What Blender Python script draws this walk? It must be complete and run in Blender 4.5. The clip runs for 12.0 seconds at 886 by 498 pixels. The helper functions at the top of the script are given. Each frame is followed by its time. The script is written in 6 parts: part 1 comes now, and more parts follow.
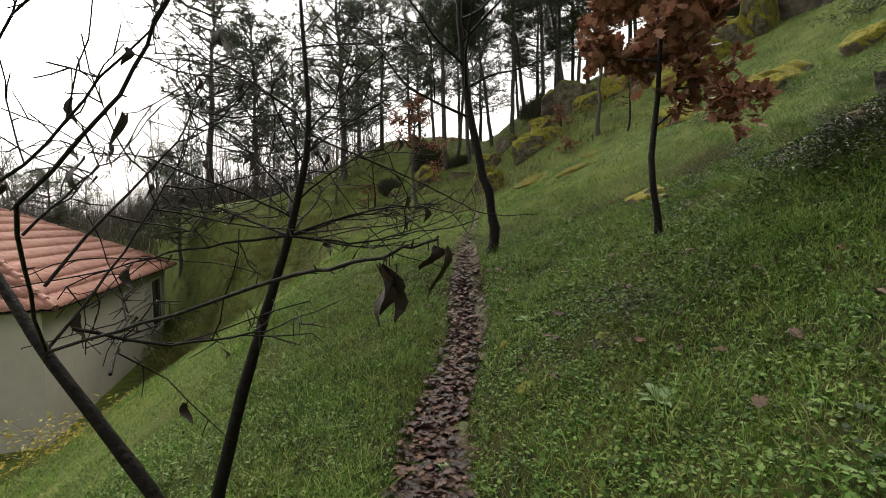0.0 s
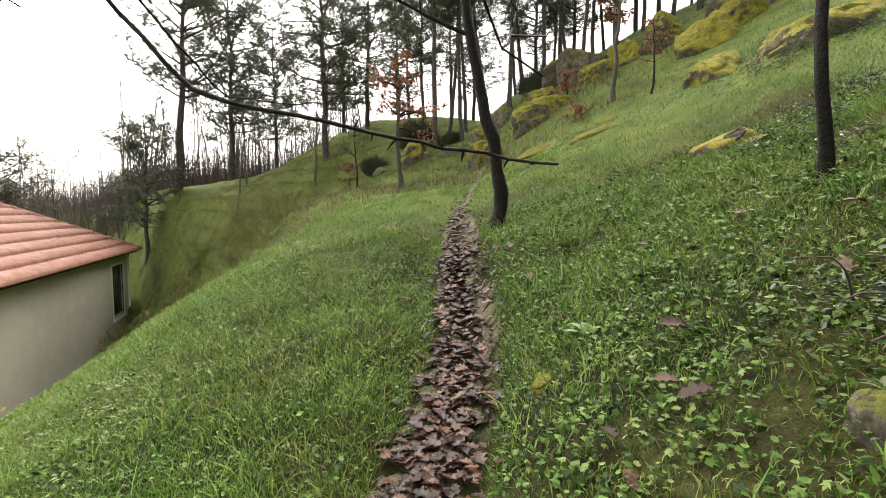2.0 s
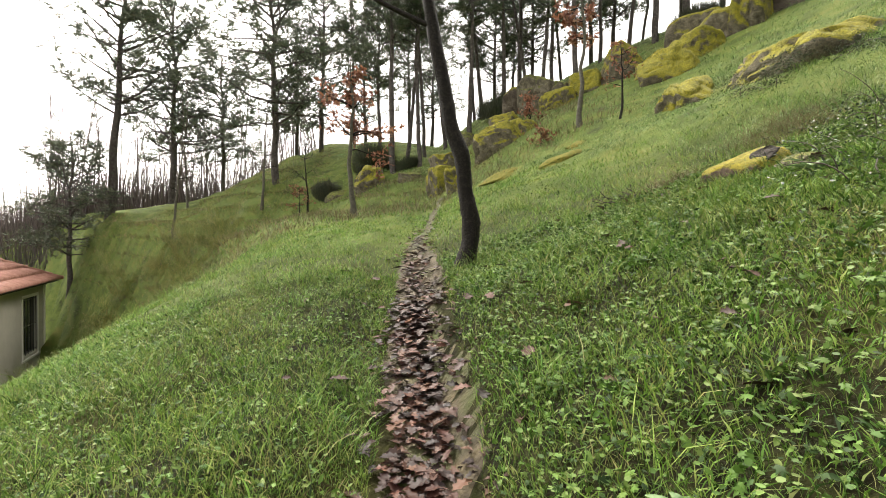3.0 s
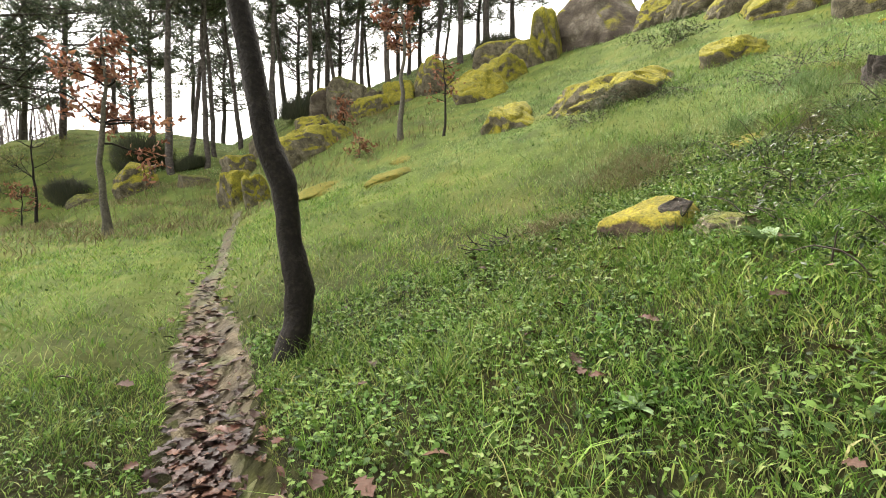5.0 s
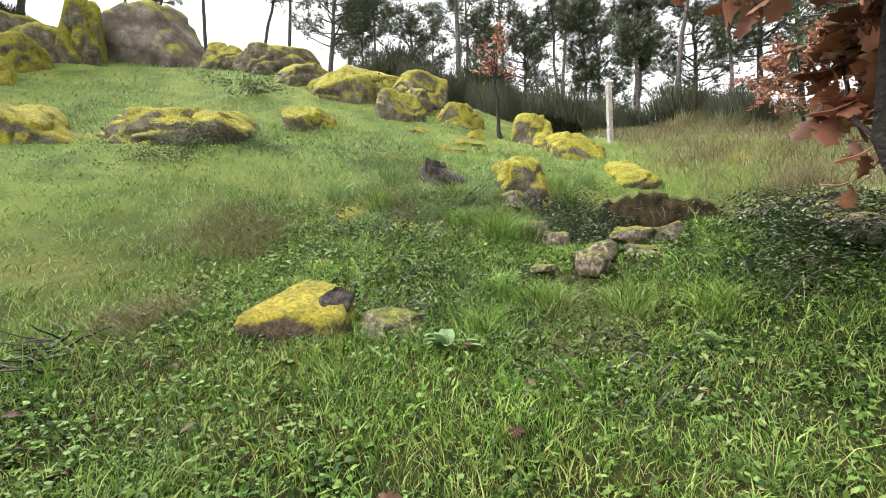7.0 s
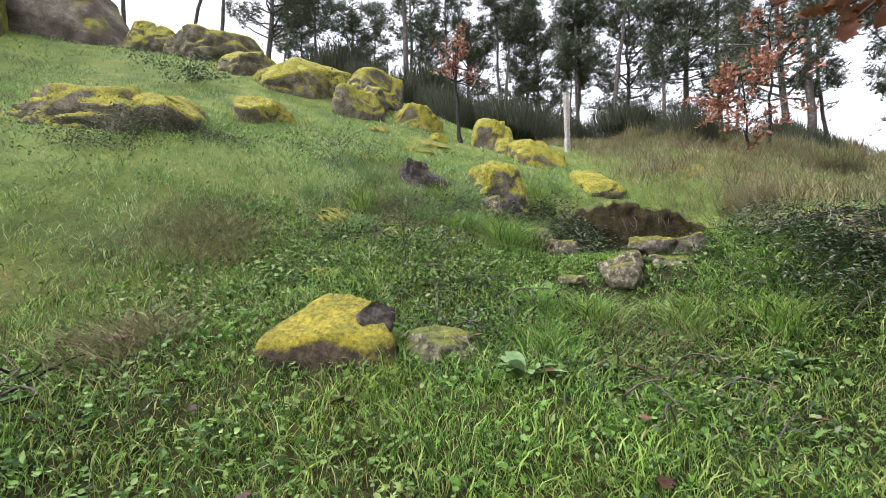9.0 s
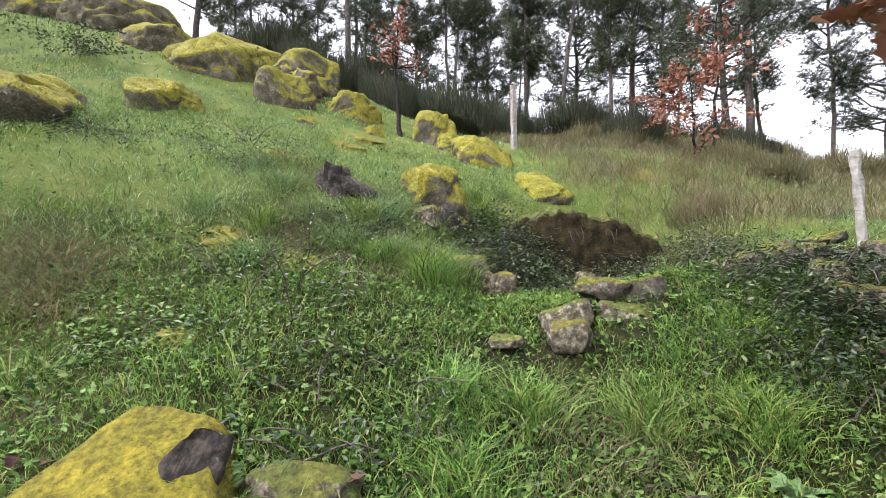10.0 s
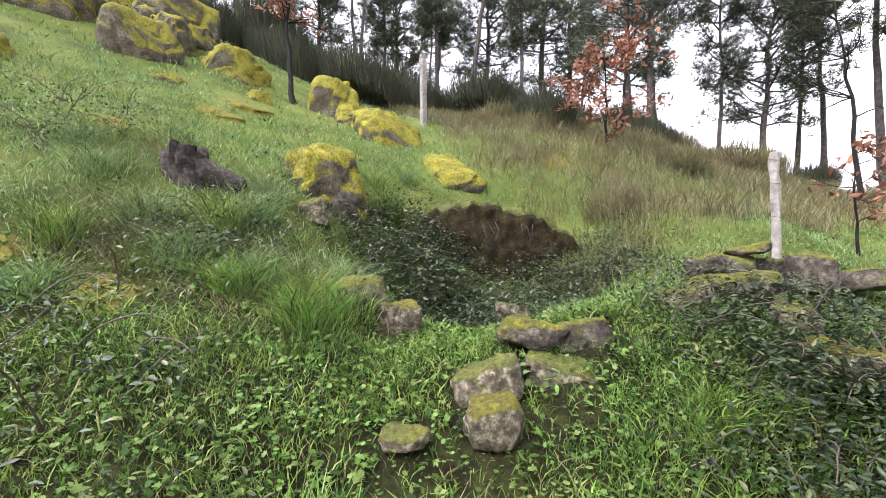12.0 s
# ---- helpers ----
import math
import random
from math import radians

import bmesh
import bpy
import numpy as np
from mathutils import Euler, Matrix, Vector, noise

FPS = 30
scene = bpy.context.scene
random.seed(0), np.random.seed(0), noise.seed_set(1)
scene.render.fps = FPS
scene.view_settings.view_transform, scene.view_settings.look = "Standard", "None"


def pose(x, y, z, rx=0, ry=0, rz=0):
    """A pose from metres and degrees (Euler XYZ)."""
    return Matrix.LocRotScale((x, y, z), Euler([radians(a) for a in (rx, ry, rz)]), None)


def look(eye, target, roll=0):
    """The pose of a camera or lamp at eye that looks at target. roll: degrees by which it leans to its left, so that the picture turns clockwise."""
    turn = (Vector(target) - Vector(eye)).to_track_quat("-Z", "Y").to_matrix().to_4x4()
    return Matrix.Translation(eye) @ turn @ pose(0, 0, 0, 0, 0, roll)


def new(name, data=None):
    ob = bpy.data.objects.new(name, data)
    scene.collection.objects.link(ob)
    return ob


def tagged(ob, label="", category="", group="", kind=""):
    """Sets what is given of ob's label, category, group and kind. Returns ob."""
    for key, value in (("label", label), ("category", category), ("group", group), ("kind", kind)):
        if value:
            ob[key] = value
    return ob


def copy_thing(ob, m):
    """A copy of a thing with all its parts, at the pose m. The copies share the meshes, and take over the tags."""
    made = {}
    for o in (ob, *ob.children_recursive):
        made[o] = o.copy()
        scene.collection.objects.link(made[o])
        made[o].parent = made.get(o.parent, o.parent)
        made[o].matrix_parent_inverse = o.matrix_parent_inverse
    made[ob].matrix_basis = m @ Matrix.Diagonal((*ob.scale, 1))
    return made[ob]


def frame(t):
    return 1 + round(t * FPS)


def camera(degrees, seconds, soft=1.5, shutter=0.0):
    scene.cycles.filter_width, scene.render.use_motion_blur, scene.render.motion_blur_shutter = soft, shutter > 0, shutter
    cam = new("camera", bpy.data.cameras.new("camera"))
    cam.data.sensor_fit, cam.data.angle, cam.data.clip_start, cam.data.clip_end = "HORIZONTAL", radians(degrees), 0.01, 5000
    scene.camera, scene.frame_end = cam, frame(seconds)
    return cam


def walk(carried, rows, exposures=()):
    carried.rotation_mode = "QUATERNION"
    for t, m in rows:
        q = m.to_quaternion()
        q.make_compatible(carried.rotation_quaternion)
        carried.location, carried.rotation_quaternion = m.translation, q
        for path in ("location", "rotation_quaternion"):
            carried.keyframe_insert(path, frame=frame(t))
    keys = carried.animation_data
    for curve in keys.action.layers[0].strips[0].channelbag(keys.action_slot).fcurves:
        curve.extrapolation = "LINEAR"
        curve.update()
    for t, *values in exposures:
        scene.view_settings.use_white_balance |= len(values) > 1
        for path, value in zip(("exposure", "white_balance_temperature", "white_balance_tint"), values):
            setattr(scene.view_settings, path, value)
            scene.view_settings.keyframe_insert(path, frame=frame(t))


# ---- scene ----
cam = camera(87.4, 12.0, soft=0.9)
PATH = [
    (0.0, 0.000, 0.000, 1.680, 86.61, 0.59, 0.72),
    (0.5, 0.062, 0.375, 1.578, 86.57, 0.59, 0.33),
    (1.0, 0.093, 0.916, 1.550, 86.21, 0.01, 0.57),
    (1.5, 0.102, 1.563, 1.463, 85.44, -0.09, 0.04),
    (2.0, 0.015, 2.173, 1.311, 85.48, -0.28, -0.53),
    (2.5, 0.023, 2.780, 1.246, 87.38, -0.46, -2.29),
    (2.7, 0.056, 3.038, 1.282, 88.33, -0.52, -3.63),
    (4.3, 0.058, 4.450, 1.815, 89.32, -0.75, -17.55),
    (4.5, 0.076, 4.542, 1.833, 89.30, -0.59, -20.37),
    (5.0, 0.122, 4.921, 1.824, 89.57, -0.46, -29.73),
    (5.5, 0.263, 5.274, 1.909, 91.27, -0.31, -41.68),
    (6.0, 0.405, 5.539, 2.054, 92.53, -0.07, -56.17),
    (6.5, 0.484, 5.720, 2.108, 93.39, 0.23, -71.87),
    (6.7, 0.488, 5.803, 2.147, 93.70, 0.47, -78.43),
    (8.3, 0.570, 6.204, 2.158, 95.68, 0.29, -86.87),
    (8.5, 0.578, 6.377, 2.152, 95.57, 0.39, -87.85),
    (9.0, 0.784, 6.520, 2.204, 95.17, 0.18, -90.77),
    (9.5, 1.269, 6.337, 2.390, 94.55, 0.27, -94.01),
    (10.0, 1.455, 6.241, 2.616, 93.37, 0.36, -96.81),
    (10.5, 1.771, 6.308, 2.648, 92.12, 0.35, -100.53),
    (11.0, 1.950, 6.283, 2.816, 91.33, 0.38, -103.73),
    (11.5, 2.090, 6.123, 2.878, 90.49, 0.33, -106.40),
    (12.0, 2.228, 6.003, 2.953, 89.71, 0.30, -107.97),
]
EXPOSURE = [(0.0, 0.92, 7000, 10), (0.5, 1.2, 7000, 10), (1.0, 1.54, 7000, 11), (2.0, 1.92, 7000, 10), (2.7, 2.08, 7100, 10), (4.3, 2.25, 7100, 10), (6.5, 2.33, 6800, 10), (9.0, 2.02, 6150, 15), (12.0, 2.14, 6200, 20)]
walk(cam, [(t, pose(x, y, z, rx, ry, rz)) for t, x, y, z, rx, ry, rz in PATH], EXPOSURE)

# ---------------------------------------------------------------- light: a bright overcast sky
SUN_HEIGHT, SUN_TURN = radians(48), radians(-35)
world = bpy.data.worlds.new("overcast_sky")
scene.world = world
world.use_nodes = True
wn = world.node_tree
sky = wn.nodes.new("ShaderNodeTexSky")
sky.sky_type, sky.sun_disc = "NISHITA", False
sky.sun_elevation, sky.sun_rotation = SUN_HEIGHT, SUN_TURN
sky.air_density, sky.dust_density, sky.ozone_density = 1.0, 4.0, 1.0
grey = wn.nodes.new("ShaderNodeHueSaturation")
grey.inputs["Saturation"].default_value = 0.10
wn.links.new(sky.outputs[0], grey.inputs["Color"])
wn.links.new(grey.outputs[0], wn.nodes["Background"].inputs["Color"])
wn.nodes["Background"].inputs["Strength"].default_value = 0.15
sun = new("sun", bpy.data.lights.new("sun", "SUN"))
sun.data.energy, sun.data.angle, sun.data.color = 1.5, radians(35), (1.0, 0.97, 0.93)
sun.matrix_world = look((0, 0, 0), (-math.sin(-SUN_TURN) * math.cos(SUN_HEIGHT), -math.cos(-SUN_TURN) * math.cos(SUN_HEIGHT), -math.sin(SUN_HEIGHT)))

# ---------------------------------------------------------------- the ground
def ease(a, b, t):
    t = np.clip((np.asarray(t, float) - a) / (b - a), 0, 1)
    return t * t * (3 - 2 * t)


def soft(t, k=1.0):
    return np.logaddexp(0, np.asarray(t, float) / k) * k


def path_x(y):
    """The middle of the trodden path."""
    y = np.asarray(y, float)
    return -0.10 + 0.35 * ease(3.3, 6.2, y) + 0.14 * soft(y - 9.2, 0.5) + 0.03 * np.sin(y * 1.7)


def bench_x(y):
    """The foot of the upper slope, which the path follows loosely."""
    y = np.asarray(y, float)
    old = 0.08 + 0.10 * np.sin(y * 0.55 + 0.4) - 0.12 * ease(6, 9, y) + 0.065 * soft(y - 10.5, 1.2)
    return 0.5 * old + 0.5 * path_x(y) - 0.06


def path_z(y):
    """The path's height: it dips a little, then climbs."""
    y = np.asarray(y, float)
    return 0.28 - 0.26 * ease(-1, 3.0, y) + 0.235 * soft(y - 4.3, 0.5) - 0.085 * soft(y - 9, 1.0) - 0.05 * soft(y - 22, 2)


KNOLLS = [(-6.5, 24.5, -1.9, 5.0), (-6.0, 38.0, 2.0, 7.0), (-14.0, 31.0, -1.0, 5.0), (2.1, 4.1, 0.28, 1.3), (6.7, 4.15, -1.05, 1.15), (5.6, 5.0, -0.35, 0.9), (3.1, 9.4, -0.38, 1.6), (3.9, 3.8, 0.62, 1.2),
          (5.6, 1.7, 0.40, 1.1), (9.6, 1.2, 0.35, 1.8), (5.2, 17.0, 0.45, 2.5), (12.5, 13.5, 0.7, 5.0), (15.5, 10.5, 1.0, 4.5), (11.2, 3.0, 0.25, 2.0), (7.15, 3.2, -0.5, 0.9),
          (4.6, 7.9, -0.3, 1.2), (-1.2, 4.8, 0.12, 1.2), (1.6, 7.9, -0.15, 0.9), (5.5, 1.9, -0.22, 0.7)]


def height(x, y):
    """Height of the ground at plan arrays x and y: a bench for the path along a hillside, terraced below."""
    x, y = np.broadcast_arrays(np.asarray(x, float), np.asarray(y, float))
    u = x - bench_x(y)
    base = path_z(y)
    v = u - 0.22
    bank = (0.27 - 0.14 * ease(6, 9, y)) * ease(0.0, 0.35, v)
    up = bank + 0.44 * soft(v, 0.12) - 0.34 * soft(v - 19, 2.5)
    w = -u - 0.22
    down = 0.10 * ease(0.0, 0.25, w) - 0.13 * soft(w, 0.1) - 0.55 * soft(w - 2.3, 0.6)
    slope = base + np.where(u > 0, up, down)
    yard = -6.4 + 0.02 * (y - 12)
    slope = np.where(u < 0, yard + soft(slope - yard, 0.35), slope)
    terrace = 1.6 + 0.08 * (x + 12) + 0.13 * (y - 20) - 0.10 * soft(y - 40, 4) - 0.06 * soft(-x - 30, 4)
    s = (x + 5.5) * 0.75 + (y - 19) * 0.66
    wt = ease(-2.6, 0.9, s) * (1 - ease(-2.5, 1.5, u))
    z = slope * (1 - wt) + terrace * wt
    z = z + (0.28 * soft(y - 19 + 3 * ease(0, 3, u) + 2.5 * ease(4, 12, u), 0.8) - 0.24 * soft(y - 28, 2)) * ease(-14, 2, x)
    for kx, ky, kh, kr in KNOLLS:
        z = z + kh * np.exp(-((x - kx) ** 2 + (y - ky) ** 2) / (kr * kr))
    z = z - 0.16 * soft(-y - 1.5, 1.0) * ease(2, 8, x)
    z = z + 0.11 * np.sin(z * 7.5 + 0.4 * np.sin(0.5 * x)) * ease(17, 21, y - 0.3 * x) * (1 - ease(-1, 3, x))
    far = ease(45, 90, np.hypot(x, y - 8))
    return z * (1 - far) + far * (2.0 + 3.0 * ease(0, 80, x))

# ---------------------------------------------------------------- materials
def material(name, ramp, scale=8.0, rough=0.85, bump=0.3, bump_scale=60.0, per="noise", spec=0.3, translucent=0.0, detail=6.0, patch=None, patch_scale=0.7):
    """A principled material: a ramp of colours driven by noise, by a random number an island or by one an object, with bump.
    patch: a second colour that comes and goes in large patches."""
    m = bpy.data.materials.new(name)
    m.use_nodes = True
    nt = m.node_tree
    nd, lk = nt.nodes, nt.links
    bsdf = nd["Principled BSDF"]
    tc = nd.new("ShaderNodeTexCoord")
    geo = nd.new("ShaderNodeNewGeometry")
    n1 = nd.new("ShaderNodeTexNoise")
    n1.inputs["Scale"].default_value, n1.inputs["Detail"].default_value, n1.inputs["Roughness"].default_value = scale, detail, 0.65
    lk.new(geo.outputs["Position"], n1.inputs["Vector"])
    cr = nd.new("ShaderNodeValToRGB")
    els = cr.color_ramp.elements
    lo, hi = (0.0, 1.0) if per in ("island", "object") else (0.28, 0.72)
    els[0].position, els[1].position = lo, hi
    els[0].color, els[1].color = (*ramp[0], 1), (*ramp[-1], 1)
    for i in range(1, len(ramp) - 1):
        e = els.new(lo + (hi - lo) * i / (len(ramp) - 1))
        e.color = (*ramp[i], 1)
    if per == "island":
        lk.new(geo.outputs["Random Per Island"], cr.inputs[0])
    elif per == "object":
        info = nd.new("ShaderNodeObjectInfo")
        lk.new(info.outputs["Random"], cr.inputs[0])
    else:
        lk.new(n1.outputs["Fac"], cr.inputs[0])
    colour = cr.outputs[0]
    if per != "noise":
        mul = nd.new("ShaderNodeMix")
        mul.data_type, mul.blend_type = "RGBA", "MULTIPLY"
        mul.inputs[0].default_value = 0.45
        lk.new(colour, mul.inputs[6])
        lk.new(n1.outputs["Color"], mul.inputs[7])
        colour = mul.outputs[2]
    if patch:
        n2 = nd.new("ShaderNodeTexNoise")
        n2.inputs["Scale"].default_value, n2.inputs["Detail"].default_value = patch_scale, 4.0
        lk.new(geo.outputs["Position"], n2.inputs["Vector"])
        mr = nd.new("ShaderNodeMapRange")
        mr.inputs["From Min"].default_value, mr.inputs["From Max"].default_value = 0.48, 0.66
        lk.new(n2.outputs["Fac"], mr.inputs["Value"])
        mx = nd.new("ShaderNodeMix")
        mx.data_type = "RGBA"
        lk.new(mr.outputs[0], mx.inputs[0])
        lk.new(colour, mx.inputs[6])
        mx.inputs[7].default_value = (*patch, 1)
        colour = mx.outputs[2]
    lk.new(colour, bsdf.inputs["Base Color"])
    bsdf.inputs["Roughness"].default_value = rough
    bsdf.inputs["Specular IOR Level"].default_value = spec
    if bump:
        nb = nd.new("ShaderNodeTexNoise")
        nb.inputs["Scale"].default_value, nb.inputs["Detail"].default_value = bump_scale, 5.0
        lk.new(geo.outputs["Position"], nb.inputs["Vector"])
        bp = nd.new("ShaderNodeBump")
        bp.inputs["Strength"].default_value, bp.inputs["Distance"].default_value = bump, 0.6 / bump_scale
        lk.new(nb.outputs["Fac"], bp.inputs["Height"])
        lk.new(bp.outputs[0], bsdf.inputs["Normal"])
    if translucent:
        tr = nd.new("ShaderNodeBsdfTranslucent")
        lk.new(colour, tr.inputs["Color"])
        ms = nd.new("ShaderNodeMixShader")
        ms.inputs[0].default_value = translucent
        lk.new(bsdf.outputs[0], ms.inputs[1])
        lk.new(tr.outputs[0], ms.inputs[2])
        lk.new(ms.outputs[0], nd["Material Output"].inputs["Surface"])
    return m


def mossy(name, stone, moss, cover, scale=3.0, grain=5.0):
    """Granite under moss: the moss lies on what faces up, in patches. cover: from 0, bare, to 1, overgrown."""
    m = material(name, stone, grain, 0.9, 0.6, 45.0)
    nt = m.node_tree
    nd, lk = nt.nodes, nt.links
    bsdf = nd["Principled BSDF"]
    stone_out = bsdf.inputs["Base Color"].links[0].from_socket
    geo = nd.new("ShaderNodeNewGeometry")
    sep = nd.new("ShaderNodeSeparateXYZ")
    lk.new(geo.outputs["Normal"], sep.inputs[0])
    n = nd.new("ShaderNodeTexNoise")
    n.inputs["Scale"].default_value, n.inputs["Detail"].default_value, n.inputs["Roughness"].default_value = scale, 7.0, 0.7
    lk.new(geo.outputs["Position"], n.inputs["Vector"])
    add = nd.new("ShaderNodeMath")
    add.operation = "MULTIPLY_ADD"
    lk.new(sep.outputs["Z"], add.inputs[0])
    add.inputs[1].default_value = 0.9
    lk.new(n.outputs["Fac"], add.inputs[2])
    mr = nd.new("ShaderNodeMapRange")
    mr.inputs["From Min"].default_value, mr.inputs["From Max"].default_value = 1.29 - 0.75 * cover, 1.46 - 0.75 * cover
    lk.new(add.outputs[0], mr.inputs["Value"])
    n2 = nd.new("ShaderNodeTexNoise")
    n2.inputs["Scale"].default_value, n2.inputs["Detail"].default_value, n2.inputs["Roughness"].default_value = 5.0, 12.0, 0.80
    lk.new(geo.outputs["Position"], n2.inputs["Vector"])
    cr = nd.new("ShaderNodeValToRGB")
    els = cr.color_ramp.elements
    els[0].position, els[1].position = 0.3, 0.7
    els[0].color, els[1].color = (*moss[0], 1), (*moss[-1], 1)
    e = els.new(0.5)
    e.color = (*moss[1], 1)
    lk.new(n2.outputs["Fac"], cr.inputs[0])
    mx = nd.new("ShaderNodeMix")
    mx.data_type = "RGBA"
    lk.new(mr.outputs[0], mx.inputs[0])
    lk.new(stone_out, mx.inputs[6])
    lk.new(cr.outputs[0], mx.inputs[7])
    fine = nd.new("ShaderNodeTexNoise")
    fine.inputs["Scale"].default_value, fine.inputs["Detail"].default_value, fine.inputs["Roughness"].default_value = 38.0, 5.0, 0.75
    lk.new(geo.outputs["Position"], fine.inputs["Vector"])
    level = nd.new("ShaderNodeMapRange")
    level.inputs["From Min"].default_value, level.inputs["From Max"].default_value = 0.35, 0.65
    level.inputs["To Min"].default_value, level.inputs["To Max"].default_value = 0.45, 1.6
    lk.new(fine.outputs["Fac"], level.inputs["Value"])
    speckled = nd.new("ShaderNodeVectorMath")
    speckled.operation = "SCALE"
    lk.new(mx.outputs[2], speckled.inputs[0])
    lk.new(level.outputs[0], speckled.inputs["Scale"])
    lk.new(speckled.outputs["Vector"], bsdf.inputs["Base Color"])
    bp = nd.new("ShaderNodeBump")
    bp.inputs["Strength"].default_value, bp.inputs["Distance"].default_value = 0.8, 0.05
    ad = nd.new("ShaderNodeMath")
    ad.operation = "MULTIPLY_ADD"
    lk.new(mr.outputs[0], ad.inputs[0])
    ad.inputs[1].default_value = 0.6
    lk.new(n2.outputs["Fac"], ad.inputs[2])
    lk.new(ad.outputs[0], bp.inputs["Height"])
    old = bsdf.inputs["Normal"].links[0].from_node
    lk.new(old.outputs[0], bp.inputs["Normal"])
    lk.new(bp.outputs[0], bsdf.inputs["Normal"])
    return m


MOSS = [(0.050, 0.052, 0.009), (0.150, 0.140, 0.014), (0.260, 0.225, 0.020)]
MOSS_DULL = [(0.035, 0.045, 0.012), (0.085, 0.095, 0.018), (0.17, 0.16, 0.03)]
GRANITE = [(0.026, 0.022, 0.014), (0.078, 0.068, 0.044), (0.175, 0.158, 0.115)]
# soil colour made extra dark near the walk: shade between the blades, painted in
m_ground = material("turf_soil_gap_shade", [(0.006, 0.005, 0.003), (0.016, 0.016, 0.006), (0.038, 0.042, 0.012)], 9.0, 0.95, 1.0, 25.0, patch=(0.045, 0.042, 0.014), patch_scale=0.45, spec=0.1)
nt = m_ground.node_tree
place = nt.nodes.new("ShaderNodeNewGeometry")
gap = nt.nodes.new("ShaderNodeVectorMath")
gap.operation = "DISTANCE"
gap.inputs[1].default_value = (1.5, 5.0, 1.5)
nt.links.new(place.outputs["Position"], gap.inputs[0])
# share of the paler turf, without that painted shade, growing with distance
share = nt.nodes.new("ShaderNodeMapRange")
share.inputs["From Min"].default_value, share.inputs["From Max"].default_value = 3.2, 6.5
nt.links.new(gap.outputs["Value"], share.inputs["Value"])
tint = nt.nodes.new("ShaderNodeTexNoise")
tint.inputs["Scale"].default_value, tint.inputs["Detail"].default_value, tint.inputs["Roughness"].default_value = 1.3, 9.0, 0.7
nt.links.new(place.outputs["Position"], tint.inputs["Vector"])
turf = nt.nodes.new("ShaderNodeValToRGB")
turf.color_ramp.elements[0].position, turf.color_ramp.elements[1].position = 0.32, 0.68
turf.color_ramp.elements[0].color, turf.color_ramp.elements[1].color = (0.034, 0.044, 0.013, 1), (0.125, 0.130, 0.036, 1)
turf.color_ramp.elements.new(0.5).color = (0.074, 0.104, 0.022, 1)
nt.links.new(tint.outputs["Fac"], turf.inputs[0])
both = nt.nodes.new("ShaderNodeMix")
both.data_type = "RGBA"
nt.links.new(share.outputs[0], both.inputs[0])
nt.links.new(nt.nodes["Principled BSDF"].inputs["Base Color"].links[0].from_socket, both.inputs[6])
nt.links.new(turf.outputs[0], both.inputs[7])
nt.links.new(both.outputs[2], nt.nodes["Principled BSDF"].inputs["Base Color"])
m_grass = material("grass", [(0.020, 0.048, 0.009), (0.062, 0.135, 0.022), (0.115, 0.235, 0.032), (0.20, 0.345, 0.056), (0.27, 0.365, 0.085), (0.31, 0.295, 0.12)], 1.2, 0.5, 0, per="island", spec=0.22, translucent=0.18, detail=3.0)
m_dewgrass = material("dewy_grass", [(0.036, 0.074, 0.024), (0.105, 0.190, 0.055), (0.18, 0.295, 0.092), (0.26, 0.37, 0.145), (0.33, 0.385, 0.19)], 1.2, 0.5, 0, per="island", spec=0.3, translucent=0.25, detail=3.0)
m_olive = material("olive_turf", [(0.065, 0.075, 0.022), (0.14, 0.165, 0.042), (0.24, 0.245, 0.075), (0.31, 0.27, 0.12)], 1.0, 0.6, 0, per="island", spec=0.2, translucent=0.25)
m_dry = material("dry_grass", [(0.085, 0.072, 0.036), (0.19, 0.155, 0.078), (0.13, 0.150, 0.055), (0.29, 0.245, 0.14)], 1.0, 0.7, 0, per="island", translucent=0.25)
m_herb = material("herb_leaf", [(0.014, 0.036, 0.007), (0.050, 0.108, 0.017), (0.098, 0.185, 0.032), (0.14, 0.24, 0.050), (0.19, 0.25, 0.080)], 2.0, 0.55, 0, per="island", spec=0.18, translucent=0.15)
m_bramble = material("bramble_leaf", [(0.012, 0.024, 0.011), (0.028, 0.052, 0.021), (0.056, 0.090, 0.034), (0.13, 0.14, 0.055)], 3.0, 0.42, 0, per="island", spec=0.35, translucent=0.15)
m_soil = material("path_soil", [(0.020, 0.014, 0.009), (0.050, 0.038, 0.020), (0.12, 0.095, 0.052)], 6.0, 0.8, 1.0, 25.0, spec=0.3, patch=(0.055, 0.070, 0.018), patch_scale=2.2)
m_litter = material("fallen_leaf", [(0.011, 0.006, 0.005), (0.030, 0.013, 0.010), (0.062, 0.026, 0.018), (0.13, 0.062, 0.038)], 6.0, 0.45, 0, per="island", spec=0.2)
m_leafone = material("fallen_oak_leaf", [(0.034, 0.016, 0.011), (0.070, 0.032, 0.020), (0.115, 0.060, 0.036)], 30.0, 0.6, 0.3, 90.0, per="object", spec=0.2)
m_oak = material("brown_oak_leaf", [(0.11, 0.042, 0.024), (0.21, 0.085, 0.050), (0.32, 0.145, 0.088), (0.40, 0.215, 0.135)], 5.0, 0.6, 0, per="island", translucent=0.3)
m_dead = material("withered_leaf", [(0.018, 0.011, 0.009), (0.045, 0.025, 0.018)], 20.0, 0.55, 0.4, 80.0, per="island")
m_bark = material("wet_bark", [(0.004, 0.0033, 0.0028), (0.009, 0.007, 0.006), (0.024, 0.020, 0.016)], 30.0, 0.7, 0.9, 55.0, spec=0.15)
